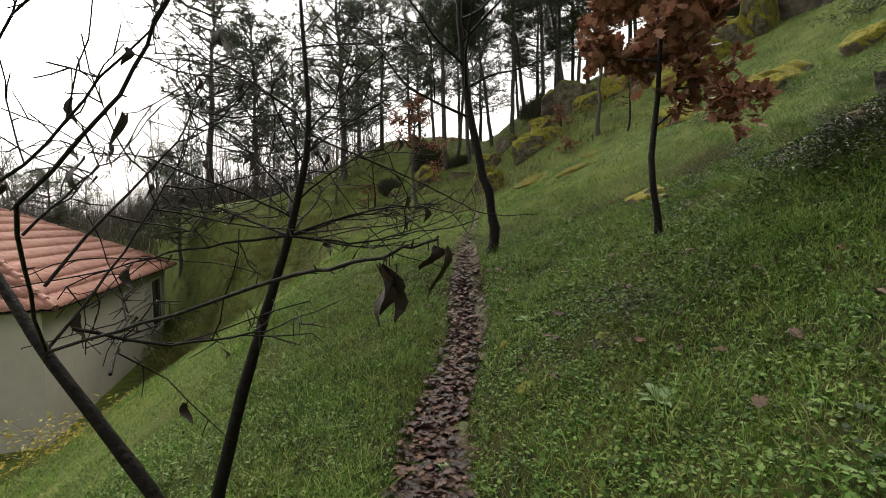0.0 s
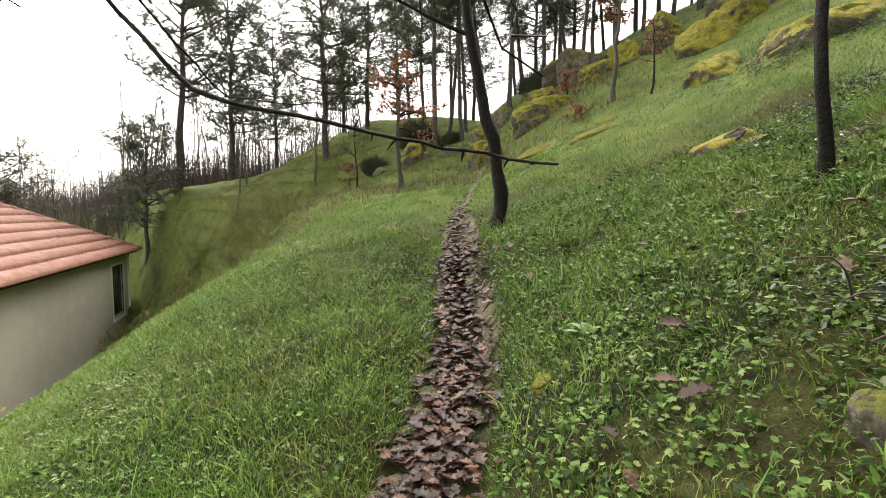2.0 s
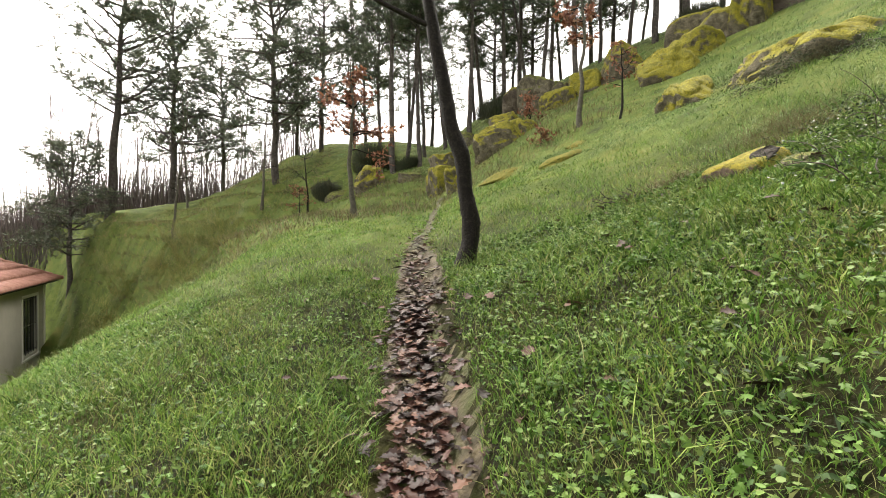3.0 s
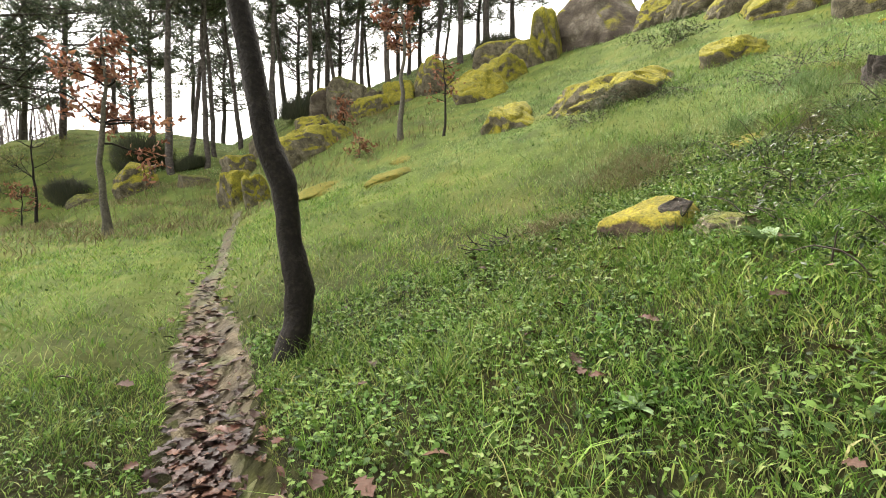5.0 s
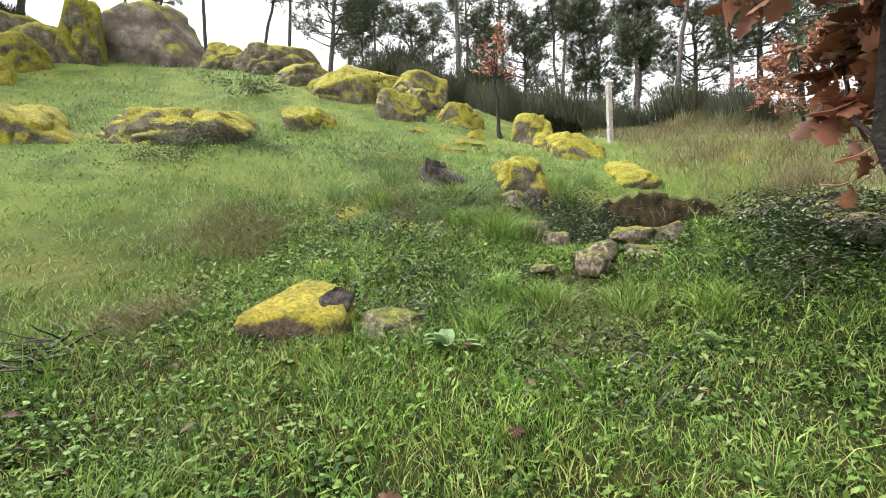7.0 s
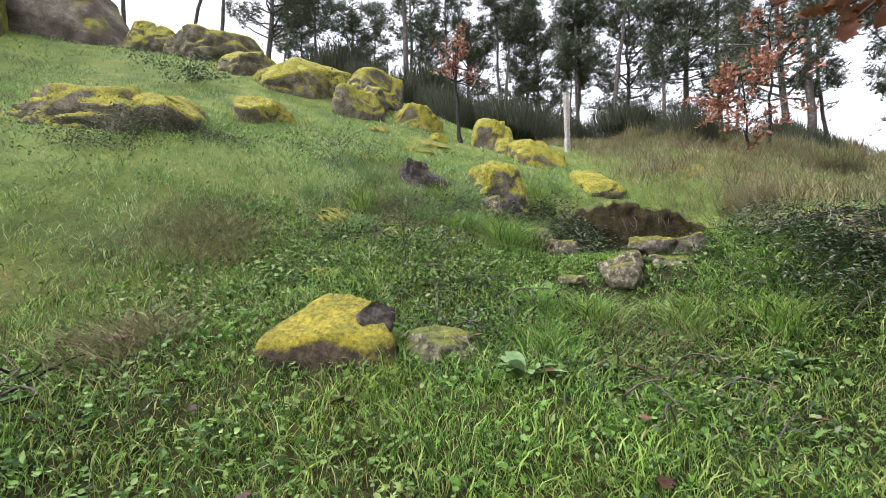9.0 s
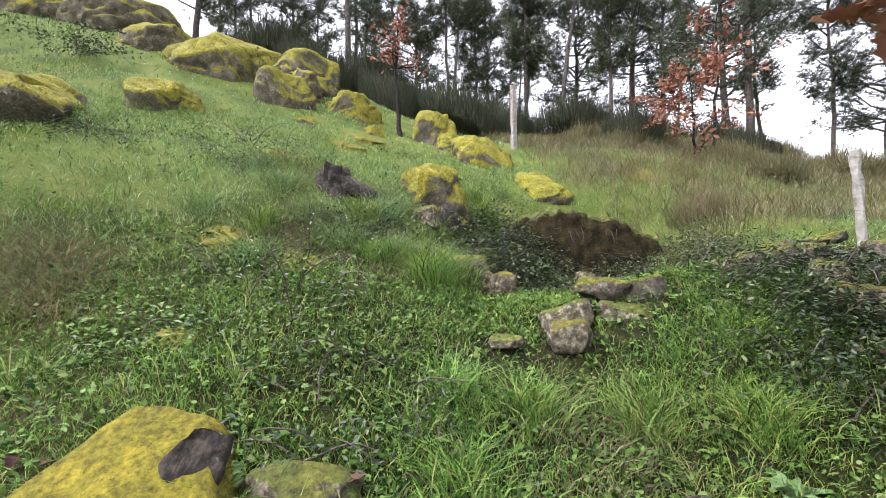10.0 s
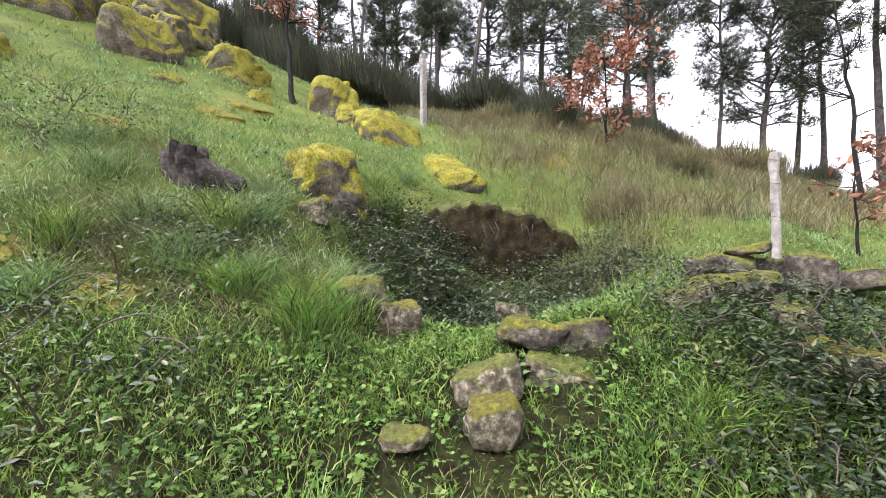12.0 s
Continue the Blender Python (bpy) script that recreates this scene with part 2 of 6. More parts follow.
m_lichen = material("lichen_bark", [(0.028, 0.026, 0.020), (0.065, 0.058, 0.044), (0.13, 0.125, 0.095)], 22.0, 0.8, 0.8, 60.0)
m_pinebark = material("pine_bark", [(0.022, 0.018, 0.016), (0.058, 0.050, 0.045), (0.12, 0.106, 0.096)], 9.0, 0.9, 1.0, 22.0)
m_twig = material("grey_twig", [(0.045, 0.036, 0.032), (0.10, 0.08, 0.07)], 6.0, 0.8, 0.4, 80.0)
# needle green lightened towards grey, so the colour carries the haze
m_needle = material("hazed_pine_needle", [(0.042, 0.060, 0.038), (0.074, 0.098, 0.058), (0.110, 0.132, 0.080), (0.145, 0.155, 0.10)], 1.5, 0.6, 0, per="island", translucent=0.2)
m_broom = material("broom_shrub", [(0.026, 0.036, 0.020), (0.045, 0.056, 0.030), (0.085, 0.082, 0.050)], 2.0, 0.75, 0, per="island", translucent=0.15)
m_rock = mossy("mossy_granite", GRANITE, MOSS, 0.80)
m_rockmoss = mossy("moss_covered_granite", GRANITE, MOSS, 1.16, 3.0)
m_rockdull = mossy("weathered_granite", GRANITE, MOSS_DULL, 0.50, 5.0)
m_rockbare = mossy("bare_granite", [(0.022, 0.016, 0.011), (0.070, 0.056, 0.042), (0.22, 0.195, 0.155)], MOSS, 0.46, 1.0, 1.3)
m_rockdark = mossy("dark_mossy_stone", [(0.014, 0.010, 0.007), (0.045, 0.030, 0.018), (0.11, 0.082, 0.054)], [(0.060, 0.056, 0.008), (0.17, 0.148, 0.012), (0.29, 0.235, 0.018)], 0.72, 6.0, 12.0)
m_lichenrock = mossy("lichen_spotted_granite", [(0.014, 0.011, 0.008), (0.095, 0.080, 0.052), (0.36, 0.32, 0.235)], MOSS_DULL, 0.34, 9.0, 24.0)
m_lichenmoss = mossy("lichen_and_moss_granite", [(0.014, 0.011, 0.008), (0.095, 0.080, 0.052), (0.36, 0.32, 0.235)], [(0.04, 0.042, 0.010), (0.115, 0.105, 0.014), (0.22, 0.18, 0.02)], 0.46, 7.0, 24.0)
m_wallmoss = mossy("moss_topped_wall_stone", [(0.016, 0.012, 0.008), (0.066, 0.055, 0.042), (0.19, 0.17, 0.14)], [(0.028, 0.034, 0.008), (0.088, 0.090, 0.012), (0.185, 0.165, 0.018)], 0.60, 6.0, 16.0)
m_cushion = material("moss_cushion", [(0.040, 0.045, 0.012), (0.085, 0.090, 0.018), (0.15, 0.13, 0.028), (0.13, 0.085, 0.035)], 16.0, 0.95, 1.0, 90.0, spec=0.1)
m_char = material("charred_crust", [(0.005, 0.004, 0.003), (0.018, 0.014, 0.010), (0.07, 0.055, 0.042)], 18.0, 0.85, 1.0, 40.0)
m_earth = mossy("dark_earth_bank", [(0.006, 0.005, 0.002), (0.026, 0.019, 0.006), (0.066, 0.050, 0.016)], [(0.018, 0.024, 0.008), (0.055, 0.065, 0.012), (0.14, 0.14, 0.018)], 0.80, 5.0, 9.0)
m_render = material("house_render", [(0.40, 0.375, 0.325), (0.47, 0.445, 0.385)], 1.5, 0.9, 0.15, 120.0)
m_tile = material("roof_tile", [(0.20, 0.085, 0.062), (0.29, 0.14, 0.105), (0.37, 0.20, 0.155)], 2.5, 0.7, 0.3, 40.0)
m_white = material("white_paint", [(0.62, 0.60, 0.56), (0.74, 0.72, 0.68)], 4.0, 0.6, 0.1, 80.0)
m_dark = material("dark_iron", [(0.012, 0.012, 0.013), (0.03, 0.03, 0.03)], 9.0, 0.5, 0.1, 80.0)
m_post = material("lichen_stone_post", [(0.10, 0.09, 0.08), (0.22, 0.205, 0.185), (0.34, 0.325, 0.295)], 14.0, 0.95, 0.6, 70.0)
m_wire = material("rusty_wire", [(0.06, 0.045, 0.035), (0.12, 0.09, 0.07)], 40.0, 0.6, 0)
# blackened stump wood; its dark colour also serves as shade in the rock's hollow
m_stump_shade = material("burnt_stump_hollow_shade", [(0.007, 0.006, 0.005), (0.026, 0.021, 0.017), (0.10, 0.086, 0.072)], 18.0, 0.9, 1.0, 50.0)
m_glass = material("dark_pane", [(0.02, 0.02, 0.022), (0.03, 0.03, 0.034)], 2.0, 0.08, 0, spec=0.6)
m_yellow = material("yellow_leaf", [(0.30, 0.26, 0.03), (0.45, 0.36, 0.04), (0.16, 0.18, 0.03)], 3.0, 0.6, 0, per="island", translucent=0.3)
m_wood = material("far_wood", [(0.065, 0.052, 0.046), (0.105, 0.086, 0.078), (0.15, 0.125, 0.115)], 0.5, 0.95, 0, per="island")


# ---------------------------------------------------------------- mesh helpers
def mesh_np(name, v, f, mat, smooth=False):
    """A mesh from an array of corners and one of triangles or quads."""
    v, f = np.ascontiguousarray(v, np.float32).reshape(-1, 3), np.ascontiguousarray(f, np.int32)
    me = bpy.data.meshes.new(name)
    k = f.shape[1]
    me.vertices.add(len(v))
    me.vertices.foreach_set("co", v.ravel())
    me.loops.add(f.size)
    me.loops.foreach_set("vertex_index", f.ravel())
    me.polygons.add(len(f))
    me.polygons.foreach_set("loop_start", np.arange(0, f.size, k, dtype=np.int32))
    if smooth:
        me.polygons.foreach_set("use_smooth", np.ones(len(f), bool))
    me.update(calc_edges=True)
    me.validate()
    me.materials.append(mat)
    return me


class Geo:
    """Collects triangles."""

    def __init__(self):
        self.v, self.f, self.n = [], [], 0

    def add(self, v, f):
        v, f = np.asarray(v, float).reshape(-1, 3), np.asarray(f, int)
        if f.shape[1] == 4:
            f = np.concatenate([f[:, [0, 1, 2]], f[:, [0, 2, 3]]])
        self.v.append(v)
        self.f.append(f + self.n)
        self.n += len(v)

    def tube(self, pts, radii, sides=6, knots=0.0, rng=None):
        pts = np.asarray(pts, float)
        n = len(pts)
        d = np.gradient(pts, axis=0)
        d /= np.linalg.norm(d, axis=1)[:, None] + 1e-9
        ref = np.array([0.31, 0.95, 0.05]) if abs(d[0][2]) > 0.5 else np.array([0.05, 0.1, 1.0])
        a = np.cross(d, ref)
        a /= np.linalg.norm(a, axis=1)[:, None] + 1e-9
        b = np.cross(d, a)
        ang = np.arange(sides) * 2 * np.pi / sides
        r = np.asarray(radii, float)[:, None, None] * np.ones((n, sides, 1))
        if knots and rng is not None:
            r = r * (1 + knots * rng.standard_normal((n, sides, 1)))
        v = pts[:, None, :] + r * (np.cos(ang)[None, :, None] * a[:, None, :] + np.sin(ang)[None, :, None] * b[:, None, :])
        i, j = np.meshgrid(np.arange(n - 1), np.arange(sides), indexing="ij")
        i, j = i.ravel(), j.ravel()
        k = (j + 1) % sides
        f = np.stack([i * sides + j, i * sides + k, (i + 1) * sides + k, (i + 1) * sides + j], 1)
        self.add(v.reshape(-1, 3), f)
        tip = np.concatenate([v[-1], pts[-1:] + d[-1:] * radii[-1] * 0.6])
        self.add(tip, [(q, (q + 1) % sides, sides) for q in range(sides)])

    def spread(self, tv, tf, pos, rot, size):
        """Copies of a template at many places: rot is an array of 3 x 3, size one number each."""
        pos, size = np.asarray(pos, float), np.asarray(size, float)
        v = np.einsum("nij,kj->nki", np.asarray(rot, float), np.asarray(tv, float)) * size[:, None, None] + pos[:, None, :]
        f = np.asarray(tf, int)[None] + (np.arange(len(pos)) * len(tv))[:, None, None]
        self.add(v.reshape(-1, 3), f.reshape(-1, np.asarray(tf).shape[1]))

    def mesh(self, name, mat, smooth=False):
        return mesh_np(name, np.concatenate(self.v), np.concatenate(self.f), mat, smooth)


def thing(name, x=0.0, y=0.0, z=0.0, **tags):
    ob = new(name)
    ob.location = (x, y, z)
    ob.empty_display_size = 0.1
    return tagged(ob, **tags)


def part(name, geo, mat, parent, label="", smooth=False):
    """One mesh object from a Geo (or a bmesh) under a thing or a part."""
    if isinstance(geo, Geo):
        me = geo.mesh(name, mat, smooth)
    else:
        me = bpy.data.meshes.new(name)
        geo.to_mesh(me)
        geo.free()
        me.materials.append(mat)
    ob = new(name, me)
    ob.parent = parent
    if label:
        tagged(ob, label=label)
    return ob


def box(bm, x0, x1, y0, y1, z0, z1, bevel=0.0, m=None):
    made = bmesh.ops.create_cube(bm, size=1.0)["verts"]
    bmesh.ops.scale(bm, vec=(x1 - x0, y1 - y0, z1 - z0), verts=made)
    bmesh.ops.translate(bm, vec=((x0 + x1) / 2, (y0 + y1) / 2, (z0 + z1) / 2), verts=made)
    if bevel:
        edges = list({e for q in made for e in q.link_edges})
        made = list({q for g in bmesh.ops.bevel(bm, geom=edges, offset=bevel, segments=2, affect="EDGES", profile=0.6)["faces"] for q in g.verts} | {q for q in made if q.is_valid})
    if m is not None:
        bmesh.ops.transform(bm, matrix=m, verts=made)
    return bm


def turns(rng, n, tilt_mean=0.0, tilt_sd=0.5):
    """Random turns: yaw all round, then a tilt from the upright."""
    a = rng.uniform(0, 2 * np.pi, n)
    b = tilt_mean + tilt_sd * rng.standard_normal(n)
    c = rng.uniform(0, 2 * np.pi, n)
    ca, sa, cb, sb, cc, sc = np.cos(a), np.sin(a), np.cos(b), np.sin(b), np.cos(c), np.sin(c)
    z = np.zeros(n)
    o = np.ones(n)
    rz = np.stack([np.stack([ca, -sa, z], 1), np.stack([sa, ca, z], 1), np.stack([z, z, o], 1)], 1)
    rx = np.stack([np.stack([o, z, z], 1), np.stack([z, cb, -sb], 1), np.stack([z, sb, cb], 1)], 1)
    rc = np.stack([np.stack([cc, -sc, z], 1), np.stack([sc, cc, z], 1), np.stack([z, z, o], 1)], 1)
    return rz @ rx @ rc


def ground_normal(x, y):
    e = 0.08
    gx = (height(x + e, y) - height(x - e, y)) / (2 * e)
    gy = (height(x, y + e) - height(x, y - e)) / (2 * e)
    n = np.stack([-gx, -gy, np.ones_like(gx)], -1)
    return n / np.linalg.norm(n, axis=-1)[..., None]


# templates: a lobed oak leaf, an oval leaf and a round leaf, folded a little along the middle
LOBES = [(0.0, 0.03), (0.16, 0.09), (0.26, 0.24), (0.38, 0.13), (0.52, 0.34), (0.62, 0.16), (0.78, 0.26), (0.88, 0.10)]
OAK_V = [(0.0, t, 0.06 * math.sin(t * 5)) for t, _ in LOBES] + [(w, t, 0.05 + 0.5 * w * w + 0.06 * math.sin(t * 5)) for t, w in LOBES] + [(-w, t, 0.05 + 0.5 * w * w + 0.06 * math.sin(t * 5)) for t, w in LOBES] + [(0, 1.0, -0.05)]
OAK_F = []
for q in range(7):
    OAK_F += [(q, q + 8, q + 9), (q, q + 9, q + 1), (q, q + 17, q + 16), (q, q + 1, q + 17)]
OAK_F += [(7, 15, 24), (7, 24, 23)]
OVAL_V = [(0, 0, 0), (0.20, 0.35, 0.05), (0, 0.45, -0.02), (-0.20, 0.35, 0.05), (0.15, 0.72, 0.04), (-0.15, 0.72, 0.04), (0, 1, -0.08)]
OVAL_F = [(0, 1, 2), (0, 2, 3), (2, 1, 4), (2, 5, 3), (2, 4, 6), (2, 6, 5)]
ROUND_V = [(0, 0, 0), (0.34, 0.18, 0.06), (0.46, 0.55, 0.07), (0.24, 0.92, 0.05), (-0.24, 0.92, 0.05), (-0.46, 0.55, 0.07), (-0.34, 0.18, 0.06), (0, 0.5, -0.03)]
ROUND_F = [(0, 1, 7), (1, 2, 7), (2, 3, 7), (3, 4, 7), (4, 5, 7), (5, 6, 7), (6, 0, 7)]
CUT_V = [(0, 0, 0), (0, 0.55, 0.05), (0, 1.0, -0.06), (0.14, 0.72, 0.05), (0.36, 0.74, 0.0), (0.20, 0.42, 0.06), (0.34, 0.30, 0.02), (-0.14, 0.72, 0.05), (-0.36, 0.74, 0.0), (-0.20, 0.42, 0.06), (-0.34, 0.30, 0.02)]
CUT_F = [(1, 3, 2), (1, 5, 4), (0, 6, 5), (0, 5, 1), (1, 2, 7), (1, 8, 9), (0, 9, 10), (0, 1, 9)]
NEEDLES_V, NEEDLES_F = [], []
for q in range(9):
    a, e = q * 2.4, 0.15 + 0.12 * (q % 7)
    dx, dy, dz = math.cos(a) * math.cos(e), math.sin(a) * math.cos(e), math.sin(e)
    i = len(NEEDLES_V)
    NEEDLES_V += [(-dy * 0.05, dx * 0.05, -0.03), (dy * 0.05, -dx * 0.05, 0.03), (dx, dy, dz)]
    NEEDLES_F.append((i, i + 1, i + 2))

# ---------------------------------------------------------------- ground, path
def steps(a, b, fine0, fine1, fine, coarse):
    """Grid lines from a to b: close together between fine0 and fine1, ever wider outside."""
    mid = list(np.arange(fine0, fine1 + 1e-6, fine))
    lo, hi, d = [], [], fine
    q = fine0
    while q > a:
        d = min(d * 1.09, coarse)
        q -= d
        lo.append(q)
    d, q = fine, fine1
    while q < b:
        d = min(d * 1.09, coarse)
        q += d
        hi.append(q)
    return np.array(lo[::-1] + mid + hi)


def rough(x, y):
    """Small unevenness of the turf."""
    return (0.035 * np.sin(x * 2.3 + 1.3 * np.sin(y * 1.7)) * np.sin(y * 2.1 + 0.9 * np.sin(x * 1.9))
            + 0.016 * np.sin(x * 6.1 + 2 * np.sin(y * 4.3)) * np.sin(y * 5.7 + 1.5 * np.sin(x * 5.1)))


def ground_z(x, y):
    on = np.exp(-((x - path_x(y)) / 0.3) ** 2)
    return height(x, y) + rough(x, y) * (1 - 0.8 * on) - 0.03 * on


gx, gy = steps(-420, 420, -5.5, 10.0, 0.11, 30), steps(-380, 460, -1.5, 13.0, 0.11, 30)
GX, GY = np.meshgrid(gx, gy, indexing="ij")
GZ = ground_z(GX, GY)
ii, jj = np.meshgrid(np.arange(len(gx) - 1), np.arange(len(gy) - 1), indexing="ij")
ii, jj = ii.ravel(), jj.ravel()
n_y = len(gy)
quads = np.stack([ii * n_y + jj, (ii + 1) * n_y + jj, (ii + 1) * n_y + jj + 1, ii * n_y + jj + 1], 1)
ground = new("ground", mesh_np("ground", np.stack([GX, GY, GZ], -1), quads, m_ground, True))
tagged(ground, "steep green hillside of wet grass, moss and soil darkened nearby for shade between blades", "ground", kind="structure")

rng = np.random.default_rng(3)
py = np.arange(-2.5, 17.0, 0.06)
narrow = 1 - 0.5 * ease(8, 12, py)
left = 0.21 + 0.05 * np.sin(py * 3.1) + 0.025 * rng.standard_normal(len(py))
right = 0.22 + 0.05 * np.sin(py * 2.3 + 1) + 0.03 * rng.standard_normal(len(py))
across = np.linspace(-1, 1, 9)
PX = path_x(py)[:, None] + np.where(across[None] < 0, across[None] * (left * narrow)[:, None], across[None] * (right * narrow)[:, None])
PY = np.repeat(py[:, None], 9, 1)
PZ = ground_z(PX, PY) + 0.022 - 0.03 * np.abs(across[None]) ** 4 + 0.008 * rng.standard_normal(PX.shape)
ii, jj = np.meshgrid(np.arange(len(py) - 1), np.arange(8), indexing="ij")
ii, jj = ii.ravel(), jj.ravel()
path = new("path", mesh_np("path", np.stack([PX, PY, PZ], -1), np.stack([ii * 9 + jj, ii * 9 + jj + 1, (ii + 1) * 9 + jj + 1, (ii + 1) * 9 + jj], 1), m_soil, True))
tagged(path, "narrow trodden earth path strewn with wet leaves", "path", kind="structure")

# ---------------------------------------------------------------- house below the path
def make_house():
    near, far = Vector((-14.4, 16.0, 0)), Vector((-20.0, 32.0, 0))
    along = (far - near).normalized()
    back = Vector((-along.y, along.x, 0))
    long, deep, base, eave, rise, over = (far - near).length, 12.0, -6.9, -1.2, 3.7, 0.7
    h = thing("house", near.x, near.y, base, label="cream rendered cottage with a hipped red tile roof below the path", category="house")
    h.rotation_euler = (0, 0, math.atan2(along.y, along.x))
    top = eave - base
    # walls: x along the long side, y to the back
    win0, win1, sill, head = long - 3.0, long - 1.0, top - 3.75, top - 0.75
    bm = bmesh.new()
    box(bm, 0, win0, 0, 0.3, 0, top)
    box(bm, win1, long, 0, 0.3, 0, top)
    box(bm, win0, win1, 0, 0.3, 0, sill)
    box(bm, win0, win1, 0, 0.3, head, top)
    part("wall", bm, m_render, h)
    for n, (x0, x1, y0, y1) in enumerate([(0, 0.3, 0.3, deep - 0.3), (long - 0.3, long, 0.3, deep - 0.3), (0, long, deep - 0.3, deep)]):
        bm = bmesh.new()
        box(bm, x0, x1, y0, y1, 0, top)
        part("wall", bm, m_render, h)
    # window with a surround, a pane and an iron grille
    bm = bmesh.new()
    for b in ((win0 - 0.16, win0, -0.025, 0.12, sill - 0.16, head + 0.16), (win1, win1 + 0.16, -0.025, 0.12, sill - 0.16, head + 0.16),
              (win0, win1, -0.025, 0.12, head, head + 0.16), (win0 - 0.2, win1 + 0.2, -0.09, 0.12, sill - 0.27, sill - 0.16)):
        box(bm, *b, bevel=0.006)
    w = part("window", bm, m_white, h, "white painted window surround")
    bm = bmesh.new()
    box(bm, win0, win1, 0.16, 0.18, sill, head)
    part("pane", bm, m_glass, w)
    bm = bmesh.new()
    for q in range(6):
        xx = win0 + 0.07 + q * (win1 - win0 - 0.14) / 5
        box(bm, xx - 0.012, xx + 0.012, 0.02, 0.045, sill, head)
    for zz in (sill + 0.12, (sill + head) / 2, head - 0.12):
        box(bm, win0, win1, 0.046, 0.07, zz - 0.014, zz + 0.014)
    part("grille", bm, m_dark, w, "dark iron window grille")
    g = Geo()
    g.tube([(long - 0.12, -0.16, top - 0.05), (long - 0.12, -0.10, top - 0.35), (long - 0.12, -0.07, top - 0.6), (long - 0.12, -0.07, 0.1)], [0.045] * 4, 8)
    part("downpipe", g, m_white, h, "pale rain downpipe")
    # roof: four slopes of overlapping courses, rising to a ridge
    e0, e1, d0, d1 = -over, long + over, -over, deep + over
    half = (d1 - d0) / 2
    slopes = [((e0, d0), (e1, d0), (e1 - half, d0 + half), (e0 + half, d0 + half)), ((e1, d0), (e1, d1), (e1 - half, d0 + half), (e1 - half, d0 + half)),
              ((e1, d1), (e0, d1), (e0 + half, d0 + half), (e1 - half, d0 + half)), ((e0, d1), (e0, d0), (e0 + half, d0 + half), (e0 + half, d0 + half))]
    rows = 10
    for a, b, c, d in slopes:
        roof = None
        for r in range(rows):
            t0, t1 = r / rows, (r + 1.12) / rows
            t1 = min(t1, 1.0)
            ends = []
            for t, lift in ((t0, 0.19), (t1, 0.03)):
                p0 = Vector((a[0] + (d[0] - a[0]) * t, a[1] + (d[1] - a[1]) * t, top - 0.02 + rise * t + lift))
                p1 = Vector((b[0] + (c[0] - b[0]) * t, b[1] + (c[1] - b[1]) * t, top - 0.02 + rise * t + lift))
                ends.append((p0, p1))
            count = max(2, int((ends[0][1] - ends[0][0]).length / 0.075))
            g = Geo()
            v, f = [], []
            for q in range(count + 1):
                s = q / count
                wave = 0.022 * math.sin(q * 2 * math.pi / 4)
                lo = ends[0][0].lerp(ends[0][1], s) + Vector((0, 0, wave))
                hi = ends[1][0].lerp(ends[1][1], s) + Vector((0, 0, wave))
                v += [lo - Vector((0, 0, 0.14)), lo, hi]
            for q in range(count):
                i = q * 3
                f += [(i, i + 3, i + 4, i + 1), (i + 1, i + 4, i + 5, i + 2)]
            g.add([tuple(p) for p in v], f)
            if roof is None:
                roof = part("roof", g, m_tile, h, "weathered terracotta tile roof slope")
            else:
                part("tile_course", g, m_tile, roof)
    # hips and ridge of half-round cap tiles
    peak = top + rise + 0.08
    lines = [((e0, d0), (e0 + half, d0 + half)), ((e1, d0), (e1 - half, d0 + half)), ((e0, d1), (e0 + half, d0 + half)), ((e1, d1), (e1 - half, d0 + half))]
    for (x0, y0), (x1, y1) in lines:
        n = 16
        for q in range(n):
            s0, s1 = q / n, (q + 1.15) / n
            g = Geo()
            p0 = (x0 + (x1 - x0) * s0, y0 + (y1 - y0) * s0, top + 0.06 + rise * s0)
            p1 = (x0 + (x1 - x0) * s1, y0 + (y1 - y0) * s1, top + 0.06 + rise * s1 - 0.02)
            g.tube([p0, p1], [0.115, 0.085], 8)
            part("ridge_tile", g, m_tile, h)
    g = Geo()
    for q in range(int((long - 2 * (half - over)) / 0.4)):
        x = e0 + half + q * 0.4
        g.tube([(x, d0 + half, peak), (x + 0.44, d0 + half, peak - 0.02)], [0.115, 0.09], 8)
    part("ridge", g, m_tile, h)
    bm = bmesh.new()
    box(bm, e0 + 0.1, e1 - 0.1, d0 + 0.1, d1 - 0.1, top - 0.09, top - 0.045)
    part("soffit", bm, m_dark, h, "dark underside of the eaves")
    return h


make_house()


